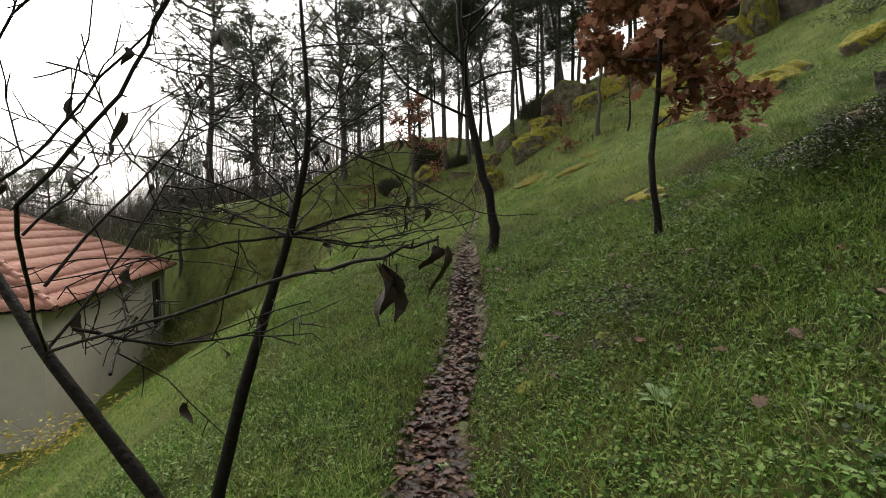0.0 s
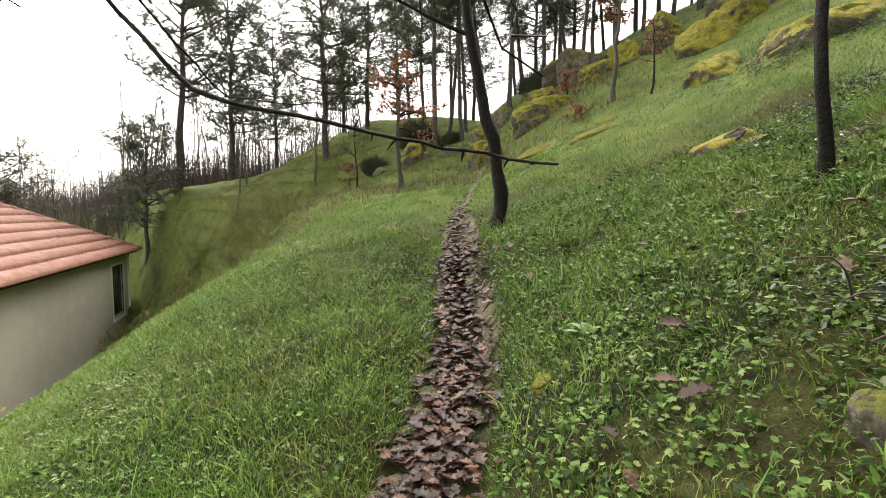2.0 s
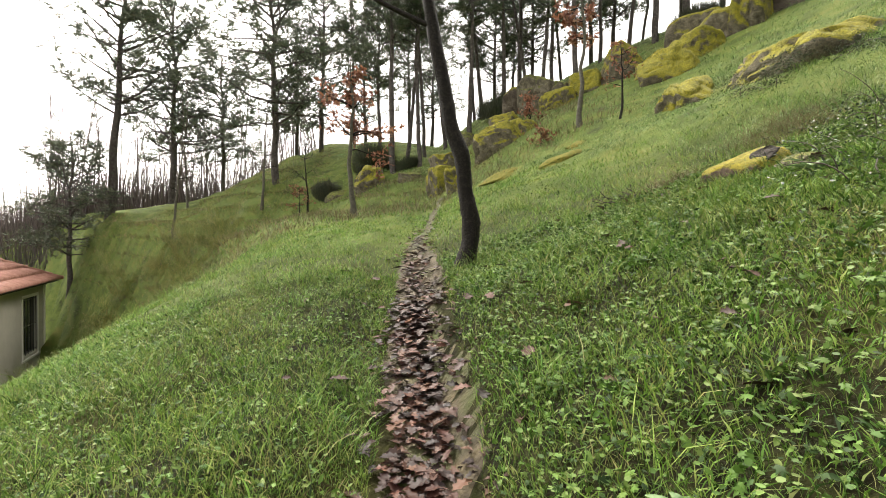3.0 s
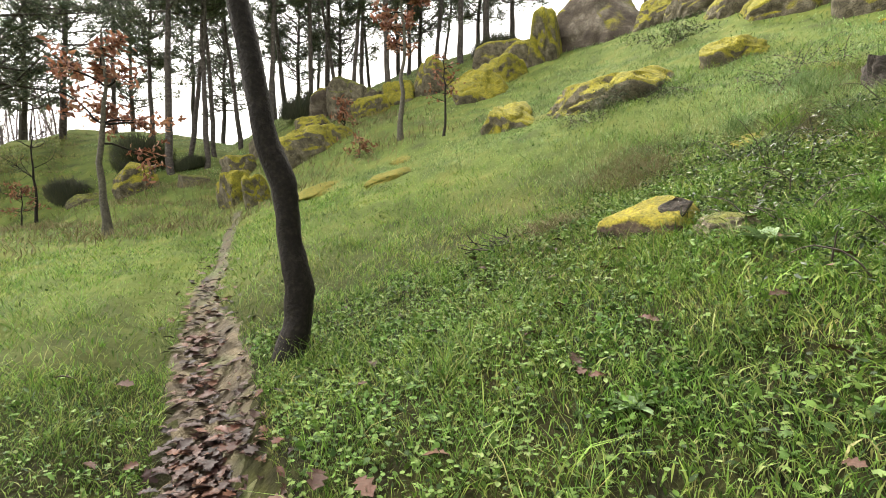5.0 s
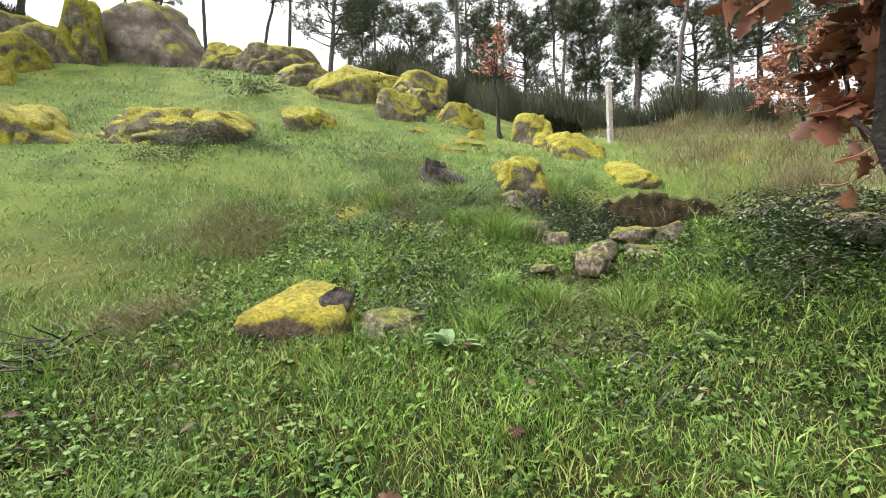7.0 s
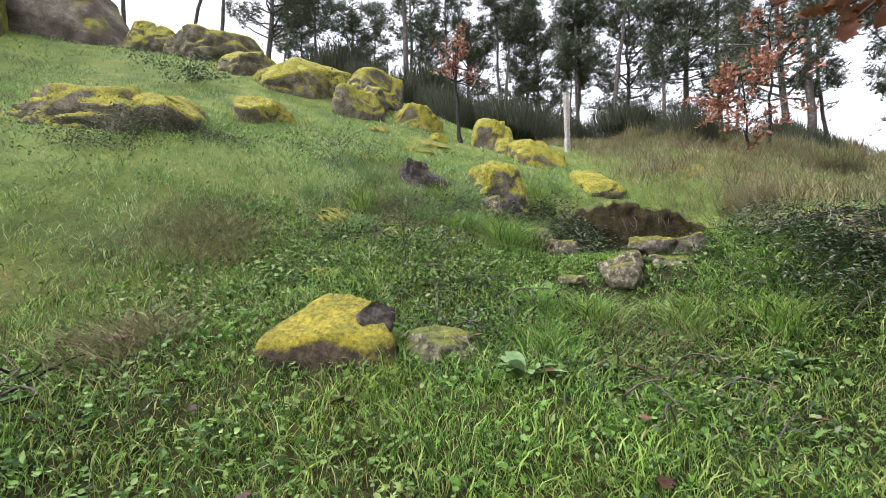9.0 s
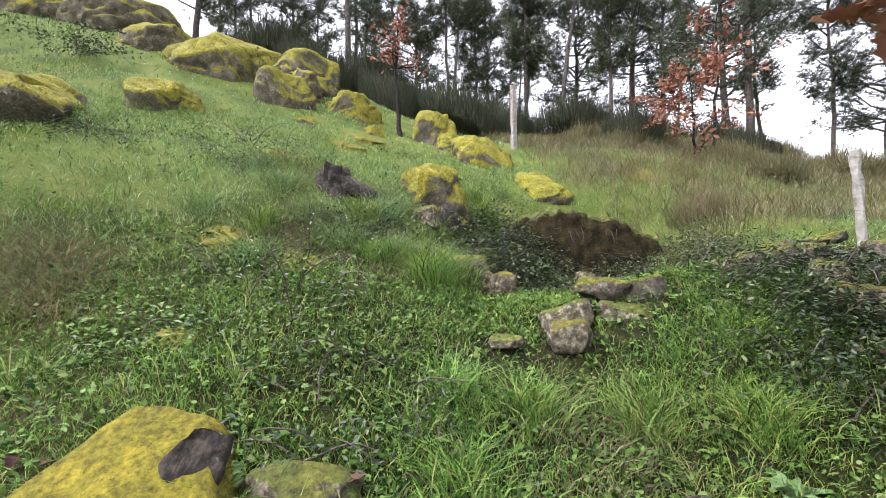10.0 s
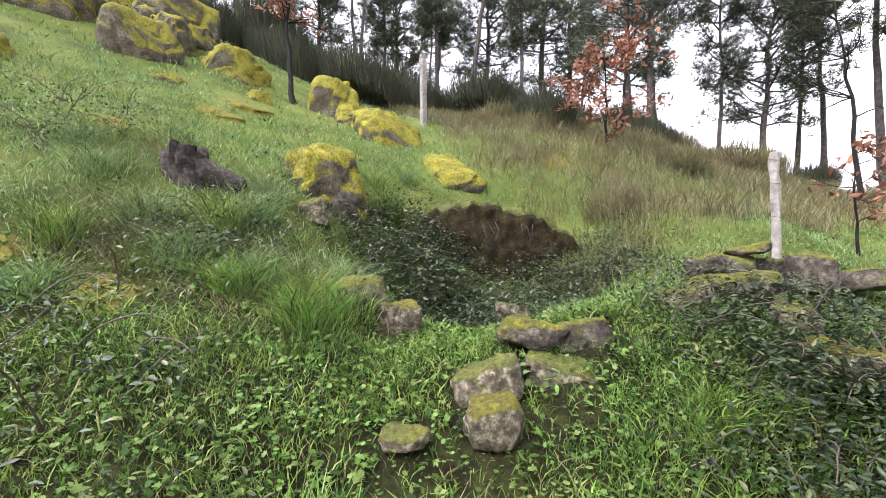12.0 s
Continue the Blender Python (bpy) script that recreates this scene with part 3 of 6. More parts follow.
# ---------------------------------------------------------------- rocks
def rock_mesh(seed, sx, sy, sz, mat, sub=4, cuts=14, rounding=0.06):
    """A weathered boulder: a ball cut by planes, then roughened."""
    r = np.random.default_rng(seed)
    bm = bmesh.new()
    bmesh.ops.create_icosphere(bm, subdivisions=sub, radius=1.0)
    n = r.standard_normal((cuts, 3))
    n /= np.linalg.norm(n, axis=1)[:, None]
    d = r.uniform(0.50, 0.88, cuts)
    off = Vector(r.uniform(-50, 50, 3))
    for q in bm.verts:
        p = np.array(q.co)
        k = n @ p
        lim = np.where(k > 1e-3, d / np.maximum(k, 1e-3), 9)
        s = min(1.0, lim.min())
        s = s * (1 - rounding) + rounding * 0.8
        s += 0.09 * noise.noise(q.co * 1.7 + off) + 0.06 * noise.noise(q.co * 4.5 + off) + 0.03 * noise.noise(q.co * 12 + off)
        q.co = q.co * s
        if q.co.z < 0:
            flat = math.hypot(q.co.x, q.co.y) + 1e-6
            keep = max(1.0, (0.80 + 0.25 * -q.co.z + 0.08 * noise.noise(q.co * 2.5 + off)) / flat) if flat > 0.15 else 1.0
            q.co.x *= keep
            q.co.y *= keep
        q.co.x *= sx
        q.co.y *= sy
        q.co.z *= sz * (1.5 if q.co.z < 0 else 1.0)
    me = bpy.data.meshes.new("rock")
    bm.to_mesh(me)
    bm.free()
    me.polygons.foreach_set("use_smooth", np.ones(len(me.polygons), bool))
    me.materials.append(mat)
    return me


def rock(seed, x, y, sx, sy, sz, mat, label, sink=0.35, turn=0.0, tilt=0.0, sub=4, z=None, name="mossy_rock", cuts=12, group="", lay=0.0):
    ob = new(name, rock_mesh(seed, sx, sy, sz, mat, sub, cuts))
    if z is None:
        z = float(ground_z(np.array(x), np.array(y)))
    up = Vector(ground_normal(np.array(x), np.array(y))).lerp(Vector((0, 0, 1)), 1 - lay).normalized()
    flat = Vector((0, 0, 1)).rotation_difference(up).to_matrix().to_4x4()
    ob.matrix_world = Matrix.Translation((x, y, z + sz * (1 - 2 * sink) * 0.9)) @ flat @ pose(0, 0, 0, tilt, 0, turn)
    return tagged(ob, label, "rock", group)


def hewn(seed, corners, mat, cuts=5, uneven=0.02):
    """An angular stone: the hull of a few corners, broken up and weathered."""
    r = np.random.default_rng(seed)
    bm = bmesh.new()
    for c in corners:
        bm.verts.new(c)
    hull = bmesh.ops.convex_hull(bm, input=list(bm.verts))
    bmesh.ops.delete(bm, geom=[q for q in hull["geom_interior"] if isinstance(q, bmesh.types.BMVert)], context="VERTS")
    bmesh.ops.subdivide_edges(bm, edges=list(bm.edges), cuts=cuts, use_grid_fill=True)
    bmesh.ops.smooth_vert(bm, verts=list(bm.verts), factor=0.5, use_axis_x=True, use_axis_y=True, use_axis_z=True)
    bm.normal_update()
    off = Vector(r.uniform(-50, 50, 3))
    for q in bm.verts:
        k = noise.noise(q.co * 7 + off) + 0.6 * noise.noise(q.co * 19 + off) + 0.35 * noise.noise(q.co * 45 + off)
        q.co = q.co + q.normal * uneven * k
    me = bpy.data.meshes.new("stone")
    bm.to_mesh(me)
    bm.free()
    me.polygons.foreach_set("use_smooth", np.ones(len(me.polygons), bool))
    me.materials.append(mat)
    return me


def wall_stone(seed, x, y, z, sx, sy, sz, mat, turn, label, group):
    """A roughly squared stone of a dry wall."""
    r = np.random.default_rng(seed)
    corners = [(a * sx * r.uniform(0.55, 1.05), b * sy * r.uniform(0.6, 1.05), c * sz * r.uniform(0.55, 1.05)) for a in (-1, 1) for b in (-1, 1) for c in (-1, 1)]
    corners += [(sx * 1.04, 0.2 * sy, 0), (-sx * 1.04, -0.1 * sy, -0.2 * sz), (0, sy * 1.04, 0.1 * sz), (0.1 * sx, -sy * 1.04, 0)]
    ob = new("wall_stone", hewn(seed, corners, mat, 6, 0.022))
    ob.matrix_world = pose(x, y, z + 0.05, r.uniform(-14, 14), r.uniform(-10, 10), turn)
    CLEARED.append((x, y))
    return tagged(ob, label, "rock", group)


CLEARED = []
def crag_mesh(seed, deep, wide, high, root, mat, facets=8, square=4.4, worn=1.0):
    """An outcrop: a rounded block, split by a few planes, weathered; it goes root metres into the ground."""
    r = np.random.default_rng(seed)
    bm = bmesh.new()
    bmesh.ops.create_icosphere(bm, subdivisions=5, radius=1.0)
    n = r.standard_normal((facets, 3))
    n[:, 2] = np.abs(n[:, 2]) * 0.9
    n /= np.linalg.norm(n, axis=1)[:, None]
    d = r.uniform(0.70, 0.98, facets)
    off = Vector(r.uniform(-50, 50, 3))
    size = max(wide, deep)
    for q in bm.verts:
        c = q.co.normalized()
        p = np.array(c)
        k = (np.abs(p) ** square).sum() ** (-1 / square)
        k = min(k, float(np.where(n @ p > 0.05, d / np.maximum(n @ p, 0.05), 9).min()) * 1.06)
        ridged = 1 - abs(noise.noise(c * 2.1 + off))
        k *= 1 + worn * (0.10 * noise.noise(c * 1.5 + off) + 0.045 * noise.noise(c * 3.6 + off) - 0.12 * max(0.0, ridged - 0.9) / 0.1 + 0.012 * noise.noise(c * 9.0 + off) + 0.008 * noise.noise(c * 24.0 + off))
        q.co = Vector((c.x * k * deep * 0.60, c.y * k * wide * 0.60, c.z * k * (high * 1.22 if c.z > 0 else root)))
    me = bpy.data.meshes.new("rock")
    bm.to_mesh(me)
    bm.free()
    me.polygons.foreach_set("use_smooth", np.ones(len(me.polygons), bool))
    me.materials.append(mat)
    return me


def crag(seed, x, y, wide, high, yaw, mat, label, deep=None, z=None, lay=0.35, root=None, group="", name="mossy_rock", facets=8, square=4.4, worn=1.0):
    """x, y: the foot that faces the walk; yaw: the way it lies from there, uphill into the slope."""
    deep = deep or min(1.25 * wide, max(0.6 * wide, 1.7 * high))
    c, sn = math.cos(radians(yaw)), math.sin(radians(yaw))
    cx, cy = x + c * deep * 0.42, y + sn * deep * 0.42
    z = float(ground_z(np.array(x), np.array(y))) if z is None else z
    up = Vector(ground_normal(np.array(cx), np.array(cy))).lerp(Vector((0, 0, 1)), 1 - lay).normalized()
    flat = Vector((0, 0, 1)).rotation_difference(up).to_matrix().to_4x4()
    ob = new(name, crag_mesh(seed, deep, wide, high, root or 0.25 + 0.45 * high, mat, facets, square, worn))
    ob.matrix_world = Matrix.Translation((cx, cy, z + 0.02)) @ flat @ pose(0, 0, 0, 0, 0, yaw)
    return tagged(ob, label, "rock", group)


MOSSY = "granite boulder overgrown with bright yellow-green moss on the slope"
DULL = "weathered grey granite stone with patches of moss"
SPLIT = "mossy granite block split by dark joints"
# the crest: the great boulder with slabs leaning on both sides
crag(11, 12.5, 16.6, 3.1, 2.15, 42, m_rockbare, "huge bare granite boulder with a mossy flank on the crest", 3.0, 8.65, 0.0, 1.6, name="granite_boulder", facets=8, square=4.0, worn=0.7)
crag(12, 11.0, 17.0, 1.15, 1.55, 50, m_rockmoss, "mossy slab leaning on the huge boulder", 1.9, 8.1, 0.5, 1.0, facets=6)
crag(13, 10.5, 17.5, 1.75, 1.02, 50, m_rock, "dark granite slab with a mossy upper edge", 1.6, 7.9, 0.2, 0.9, facets=7, square=4.0)
for seed, x, y, z, wide, high, yaw, m in [(14, 8.58, 18.11, None, 1.25, 0.65, 57, m_rockmoss), (15, 9.10, 17.08, None, 1.65, 0.85, 53, m_rockmoss), (16, 13.3, 14.6, 8.95, 1.3, 0.75, 33, m_rock), (17, 13.0, 12.2, 8.60, 2.5, 0.62, 28, m_rock),
                                          (18, 11.6, 11.1, None, 1.4, 0.60, 26, m_rock), (19, 10.9, 9.75, None, 1.45, 0.70, 21, m_rockmoss), (20, 12.3, 9.7, None, 1.7, 0.62, 19, m_rockmoss), (21, 12.3, 8.2, None, 1.65, 0.85, 12, m_rock),
                                          (22, 8.45, 20.2, None, 1.3, 1.25, 61, m_rock), (23, 7.44, 21.0, None, 1.3, 0.75, 66, m_rockmoss), (24, 8.05, 16.4, None, 1.55, 0.80, 55, m_rockmoss), (25, 10.6, 18.7, None, 2.0, 1.0, 52, m_rock),
                                          (26, 6.16, 22.1, None, 1.95, 1.3, 71, m_rockdull), (27, 5.25, 23.8, None, 1.3, 1.15, 75, m_rockbare), (28, 6.3, 20.9, None, 1.35, 0.58, 69, m_rockmoss), (29, 3.5, 17.8, None, 1.75, 0.62, 75, m_rock),
                                          (46, 1.96, 21.5, None, 1.1, 0.7, 84, m_rock), (47, -1.1, 23.7, None, 1.1, 0.75, 94, m_rock), (48, 0.6, 22.9, None, 0.9, 0.4, 90, m_rockdull), (49, -2.6, 24.8, None, 1.0, 0.35, 95, m_rockdull), (87, 4.2, 21.3, None, 1.2, 0.5, 70, m_rock), (88, 3.0, 22.9, None, 1.1, 0.6, 80, m_rockdull)]:
    crag(seed, x, y, wide, high, yaw, m, MOSSY if m is m_rockmoss else (SPLIT if m is m_rock else DULL), z=z, group="crest rocks", root=0.9 if z else None)
# slope, seen across from the path
crag(30, 5.75, 12.2, 0.95, 0.62, 51, m_rockmoss, "long slab of rock under glowing yellow moss", 1.5, None, 0.95)
crag(31, 6.4, 10.4, 1.9, 0.52, 38, m_rock, "low broad outcrop with ragged moss above brambles", 1.3, None, 0.8, worn=1.5)
crag(32, 8.2, 9.3, 0.85, 0.40, 25, m_rockmoss, MOSSY, 0.8, None, 0.3)
for seed, x, y, wide, high, yaw, m in [(37, 10.25, 8.15, 0.95, 0.66, 14, m_rock), (38, 11.4, 7.95, 0.75, 0.58, 11, m_rock), (40, 11.1, 7.0, 1.1, 0.50, 7, m_rockmoss), (41, 10.75, 5.25, 0.85, 0.62, -3, m_rockmoss), (36, 9.6, 4.6, 1.05, 0.52, -8, m_rockmoss),
                                       (39, 10.2, 5.05, 0.6, 0.30, -5, m_rock), (43, 9.48, 7.6, 0.42, 0.12, 12, m_rockmoss), (44, 9.9, 6.5, 0.35, 0.14, 5, m_rockmoss)]:
    crag(seed, x, y, wide, high, yaw, m, MOSSY if m is m_rockmoss else SPLIT, group="slope rocks")
crag(42, 8.42, 3.95, 0.95, 0.26, -13, m_rockmoss, MOSSY, 0.8, None, 0.8)
# hollow with its earth bank, and the rock above it
crag(50, 6.95, 5.72, 0.78, 0.50, -4, m_rockmoss, "mossy rock with a dark hollow beneath it", 0.8, 3.38, 0.3, worn=1.5)


def earth_bank():
    """The undercut earth face at the back of the hollow, with a turf lip."""
    r = np.random.default_rng(51)
    ob = thing("earth_bank", 7.5, 3.6, 2.88, label="dark undercut earth bank with a mossy turf lip above the hollow", category="bank")
    face = new("earth_face", hewn(51, [(-0.22, 0.85, 0.52), (-0.30, 0.25, 0.60), (-0.26, -0.45, 0.46), (-0.12, -1.05, 0.05), (0.05, 1.0, -0.65), (0.0, 0.0, -0.7), (0.05, -1.15, -0.65),
                                       (0.9, 0.95, 0.62), (1.0, -0.2, 0.62), (0.9, -1.2, 0.15), (1.0, 1.1, -0.7), (1.0, -1.2, -0.7)], m_earth, 15, 0.075))
    face.parent = ob
    for q in range(9):
        g = Geo()
        y = r.uniform(-0.5, 0.8)
        g.tube(bent(r, (-0.20, y, 0.40), (-0.35, 0.3 * r.standard_normal(), -0.8), r.uniform(0.15, 0.35), 4, 0.2), np.linspace(0.006, 0.002, 5), 4)
        part("root", g, m_twig, ob, "thin hanging root")
    ob.rotation_euler = (0, 0, radians(-14))

rock(52, 6.55, 5.82, 0.16, 0.14, 0.15, m_lichenrock, "small pale pointed stone", 0.25, 30, name="stone")
# beside the walker
wedge = new("mossy_rock", hewn(53, [(-0.13, 0.30, 0.10), (-0.12, 0.02, 0.12), (-0.07, -0.27, 0.10), (0.27, 0.10, 0.31), (0.25, -0.13, 0.27), (0.42, 0.2, 0.10), (0.42, -0.25, 0.08), (-0.20, 0.36, -0.25), (-0.17, -0.31, -0.25), (0.47, 0.3, -0.2), (0.47, -0.3, -0.2)], m_rockdark, 7, 0.016))
wedge.location = (2.86, 6.97, 1.90)
tagged(wedge, "wedge-shaped rock with golden moss cap and dark earthy side", "rock")
char = new("charred_stone", hewn(57, [(-0.10, -0.08, 0), (0.10, -0.09, 0.03), (0.12, 0.05, 0.05), (-0.02, 0.10, 0.04), (-0.09, 0.05, 0.01), (-0.05, 0, -0.05), (0.06, 0, -0.05)], m_char, 6, 0.022))
char.matrix_world = pose(2.93, 6.80, 2.055, 15, -38, 0)
tagged(char, "crumbly charred black stone lodged in a mossy rock", "rock")
# added near-black shape: the shade of the cave beneath the mossy rock
rock(56, 6.93, 5.52, 0.16, 0.18, 0.24, m_stump_shade, "added dark shape for the shaded hollow under a mossy overhang", 0.35, 20, name="dark_rock")
rock(54, 2.95, 6.50, 0.14, 0.22, 0.09, m_lichenrock, DULL, 0.35, 0, name="stone")
rock(55, 1.10, 3.20, 0.09, 0.12, 0.055, m_rockdull, "grey field stone half sunk in the grass", 0.3, 20, name="stone")
# fallen wall by the hollow
for seed, x, y, z, sx, sy, sz, m, turn in [(62, 4.08, 5.20, 2.33, 0.17, 0.145, 0.085, m_lichenrock, -24), (67, 3.83, 5.29, 2.24, 0.12, 0.11, 0.105, m_lichenmoss, -24), (64, 4.02, 4.87, 2.33, 0.12, 0.17, 0.075, m_lichenrock, -32),
                                           (60, 4.26, 4.88, 2.47, 0.13, 0.16, 0.095, m_wallmoss, -29), (61, 4.15, 4.65, 2.46, 0.11, 0.12, 0.085, m_wallmoss, -35), (66, 4.60, 4.82, 2.53, 0.08, 0.10, 0.05, m_lichenrock, -26),
                                           (63, 4.95, 5.62, 2.62, 0.13, 0.15, 0.13, m_wallmoss, -9), (68, 4.82, 5.44, 2.48, 0.12, 0.13, 0.13, m_lichenmoss, -13), (65, 3.83, 5.64, 2.22, 0.06, 0.09, 0.035, m_lichenrock, -18)]:
    wall_stone(seed, x, y, z, sx, sy, sz, m, turn, "lichen-spotted stone of a tumbled dry wall", "tumbled wall")
for seed, x, y, z, sx, sy, sz, m, turn in [(75, 4.15, 3.74, 2.66, 0.16, 0.24, 0.085, m_wallmoss, -50), (79, 4.15, 4.05, 2.60, 0.12, 0.14, 0.09, m_lichenrock, -46), (70, 5.12, 2.88, 2.74, 0.14, 0.14, 0.10, m_wallmoss, -47),
                                           (71, 5.06, 2.60, 2.72, 0.15, 0.15, 0.12, m_wallmoss, -50), (72, 5.04, 2.50, 2.86, 0.14, 0.17, 0.05, m_wallmoss, -48), (73, 5.03, 2.27, 2.72, 0.13, 0.15, 0.10, m_wallmoss, -53), (74, 4.78, 2.17, 2.68, 0.17, 0.18, 0.15, m_wallmoss, -56),
                                           (77, 4.71, 1.74, 2.62, 0.16, 0.20, 0.10, m_wallmoss, -60), (76, 3.74, 3.82, 2.57, 0.10, 0.10, 0.09, m_lichenrock, -56), (78, 3.46, 3.93, 2.43, 0.11, 0.16, 0.10, m_lichenmoss, -59), (80, 4.6, 3.15, 2.64, 0.13, 0.15, 0.08, m_wallmoss, -50)]:
    wall_stone(seed, x, y, z, sx, sy, sz, m, turn, "flat mossy stone of a collapsed dry wall", "collapsed wall")
# low cushions of moss in the turf
for seed, x, y, s, h in [(90, 5.2, 7.5, 0.22, 0.07), (91, 4.9, 6.9, 0.2, 0.06), (92, 7.2, 7.6, 0.28, 0.07), (93, 8.6, 6.9, 0.3, 0.08), (94, 3.9, 7.3, 0.13, 0.05), (95, 9.3, 6.6, 0.35, 0.10), (96, 8.6, 2.1, 0.3, 0.12), (97, 3.6, 2.7, 0.25, 0.08), (98, 10.2, 0.2, 0.4, 0.15),
                         (99, 3.3, 12.6, 0.5, 0.12), (100, 2.5, 14.3, 0.7, 0.16), (101, 4.2, 13.8, 0.5, 0.12), (102, 0.5, 4.3, 0.09, 0.03), (103, 0.52, 3.2, 0.10, 0.03)]:
    rock(seed, x, y, s * 0.9, s * 1.2, h * 0.8, m_cushion, "low cushion of yellow-green moss in the turf", 0.55, seed * 23, name="moss_cushion", group="moss cushions", lay=1.0)
# by the path, further on
crag(85, 1.55, 18.6, 0.85, 0.75, 84, m_rockmoss, MOSSY)
crag(86, 1.75, 16.5, 0.5, 0.55, 82, m_rockmoss, MOSSY)


# ---------------------------------------------------------------- trees
def bent(rng, start, way, length, n=6, wander=0.12, rise=0.0):
    """Points of a crooked stick."""
    p, d = np.array(start, float), np.array(way, float)
    d /= np.linalg.norm(d)
    out = [p.copy()]
    for _ in range(n):
        d = d + wander * rng.standard_normal(3) + np.array([0, 0, rise])
        d /= np.linalg.norm(d)
        p = p + d * length / n
        out.append(p.copy())
    return np.array(out)


def grow(rng, geo, start, way, length, radius, depth, tips, spread=0.8, kids=4, wander=0.14, rise=0.03, sides=5, shrink=0.55):
    pts = bent(rng, start, way, length, 5 + depth, wander, rise)
    rad = np.linspace(radius, radius * 0.35, len(pts))
    geo.tube(pts, rad, max(3, sides))
    if depth == 0:
        tips.append(pts)
        return
    main = pts[-1] - pts[0]
    main /= np.linalg.norm(main)
    for q in range(kids):
        t = rng.uniform(0.3, 1.0)
        i = min(int(t * (len(pts) - 1)), len(pts) - 2)
        side = rng.standard_normal(3)
        side -= main * (side @ main)
        side /= np.linalg.norm(side)
        way2 = main * rng.uniform(0.3, 0.9) + side * spread
        grow(rng, geo, pts[i] + (pts[i + 1] - pts[i]) * rng.random(), way2, length * rng.uniform(0.4, 0.7), rad[i] * shrink, depth - 1, tips, spread, kids, wander, rise, sides - 1, shrink)


def leaf_turns(rng, n, hang=0.6):
    return turns(rng, n, np.pi / 2 + hang, 0.7)


def pine_model(seed, tall, girth, bare, reach, whorls, lean=0.0, clump=0.36, bend=0.0):
    """A slender maritime pine: bare lower stem, uneven whorls of boughs with tufts of needles."""
    r = np.random.default_rng(seed)
    ob = thing("pine_tree", label="tall slender pine with a bare lower trunk and ragged dark crown", category="tree", group="pines on the hillside")
    n = 14
    t = np.linspace(0, 1, n)
    stem = np.stack([lean * tall * t + bend * np.sin(t * 3) + 0.06 * np.cumsum(r.standard_normal(n)) * 0.5, 0.05 * np.cumsum(r.standard_normal(n)), tall * t - 0.3], 1)
    g = Geo()
    g.tube(stem, girth * (1 - 0.85 * t) + 0.012, 8, 0.05, r)
    part("trunk", g, m_pinebark, ob, "grey-brown fissured pine trunk", True)
    limbs, tufts = Geo(), []
    for w in range(whorls):
        f = bare + (1 - bare) * (w + 0.5 * r.random()) / whorls
        i = min(int(f * (n - 1)), n - 2)
        p = stem[i] + (stem[i + 1] - stem[i]) * (f * (n - 1) - i)
        k = r.integers(2, 5)
        a0 = r.uniform(0, 6.3)
        for q in range(k):
            a = a0 + q * 2 * np.pi / k + r.uniform(-0.5, 0.5)
            prof = np.sin(np.pi * min(1, 0.18 + 0.82 * (f - bare) / (1 - bare + 1e-6))) ** 0.6
            ln = reach * (0.35 + 0.75 * prof) * r.uniform(0.6, 1.15)
            pts = bent(r, p, (np.cos(a), np.sin(a), r.uniform(-0.05, 0.55)), ln, 6, 0.16, 0.06)
            limbs.tube(pts[::2], np.linspace(0.028 + 0.012 * ln, 0.008, 4), 3)
            for j in range(2, 7):
                for _ in range(int(r.integers(2, 5))):
                    sub = bent(r, pts[j], r.standard_normal(3) + np.array([np.cos(a), np.sin(a), 0.5]), ln * 0.26 * r.uniform(0.5, 1.2), 2, 0.2, 0.1)
                    if r.random() < 0.5:
                        limbs.tube(sub[::2], [0.010, 0.006], 3)
                    tufts += [sub[2], sub[1]] if r.random() < 0.6 else [sub[2]]
    part("branchwork", limbs, m_pinebark, ob)
    tufts = np.array(tufts)
    g = Geo()
    pos = np.repeat(tufts, 2, 0) + 0.12 * r.standard_normal((len(tufts) * 2, 3))
    pick = r.random(len(pos)) < 0.75
    pos = pos[pick]
    g.spread(NEEDLES_V, NEEDLES_F, pos, turns(r, len(pos), 0.0, 0.5), clump * r.uniform(0.6, 1.2, len(pos)))
    part("crown", g, m_needle, ob, "tufted green needles paled for haze")
    return ob


PINES = [pine_model(101, 11.5, 0.17, 0.36, 2.9, 15), pine_model(102, 10.0, 0.15, 0.26, 2.7, 15), pine_model(103, 12.5, 0.13, 0.50, 1.7, 10, 0.04),
         pine_model(104, 11.0, 0.10, 0.58, 1.3, 8, 0.10, 0.32), pine_model(105, 9.0, 0.09, 0.40, 1.4, 10, -0.03, 0.32), pine_model(106, 3.9, 0.06, 0.22, 0.8, 9, 0, 0.26)]


def plant_at(model, bearing, distance, scale=1.0, turn=0.0, tilt=0.0, lift=0.0, first=(0.4, 4.6)):
    """A copy of a tree at a compass bearing (0: along the path, 90: uphill) and distance from the bend of the walk."""
    x, y = first[0] + distance * math.sin(radians(bearing)), first[1] + distance * math.cos(radians(bearing))
    z = float(height(np.array(x), np.array(y)))
    return copy_thing(model, pose(x, y, z - 0.1 + lift, tilt, 0, turn) @ Matrix.Scale(scale, 4))


earth_bank()


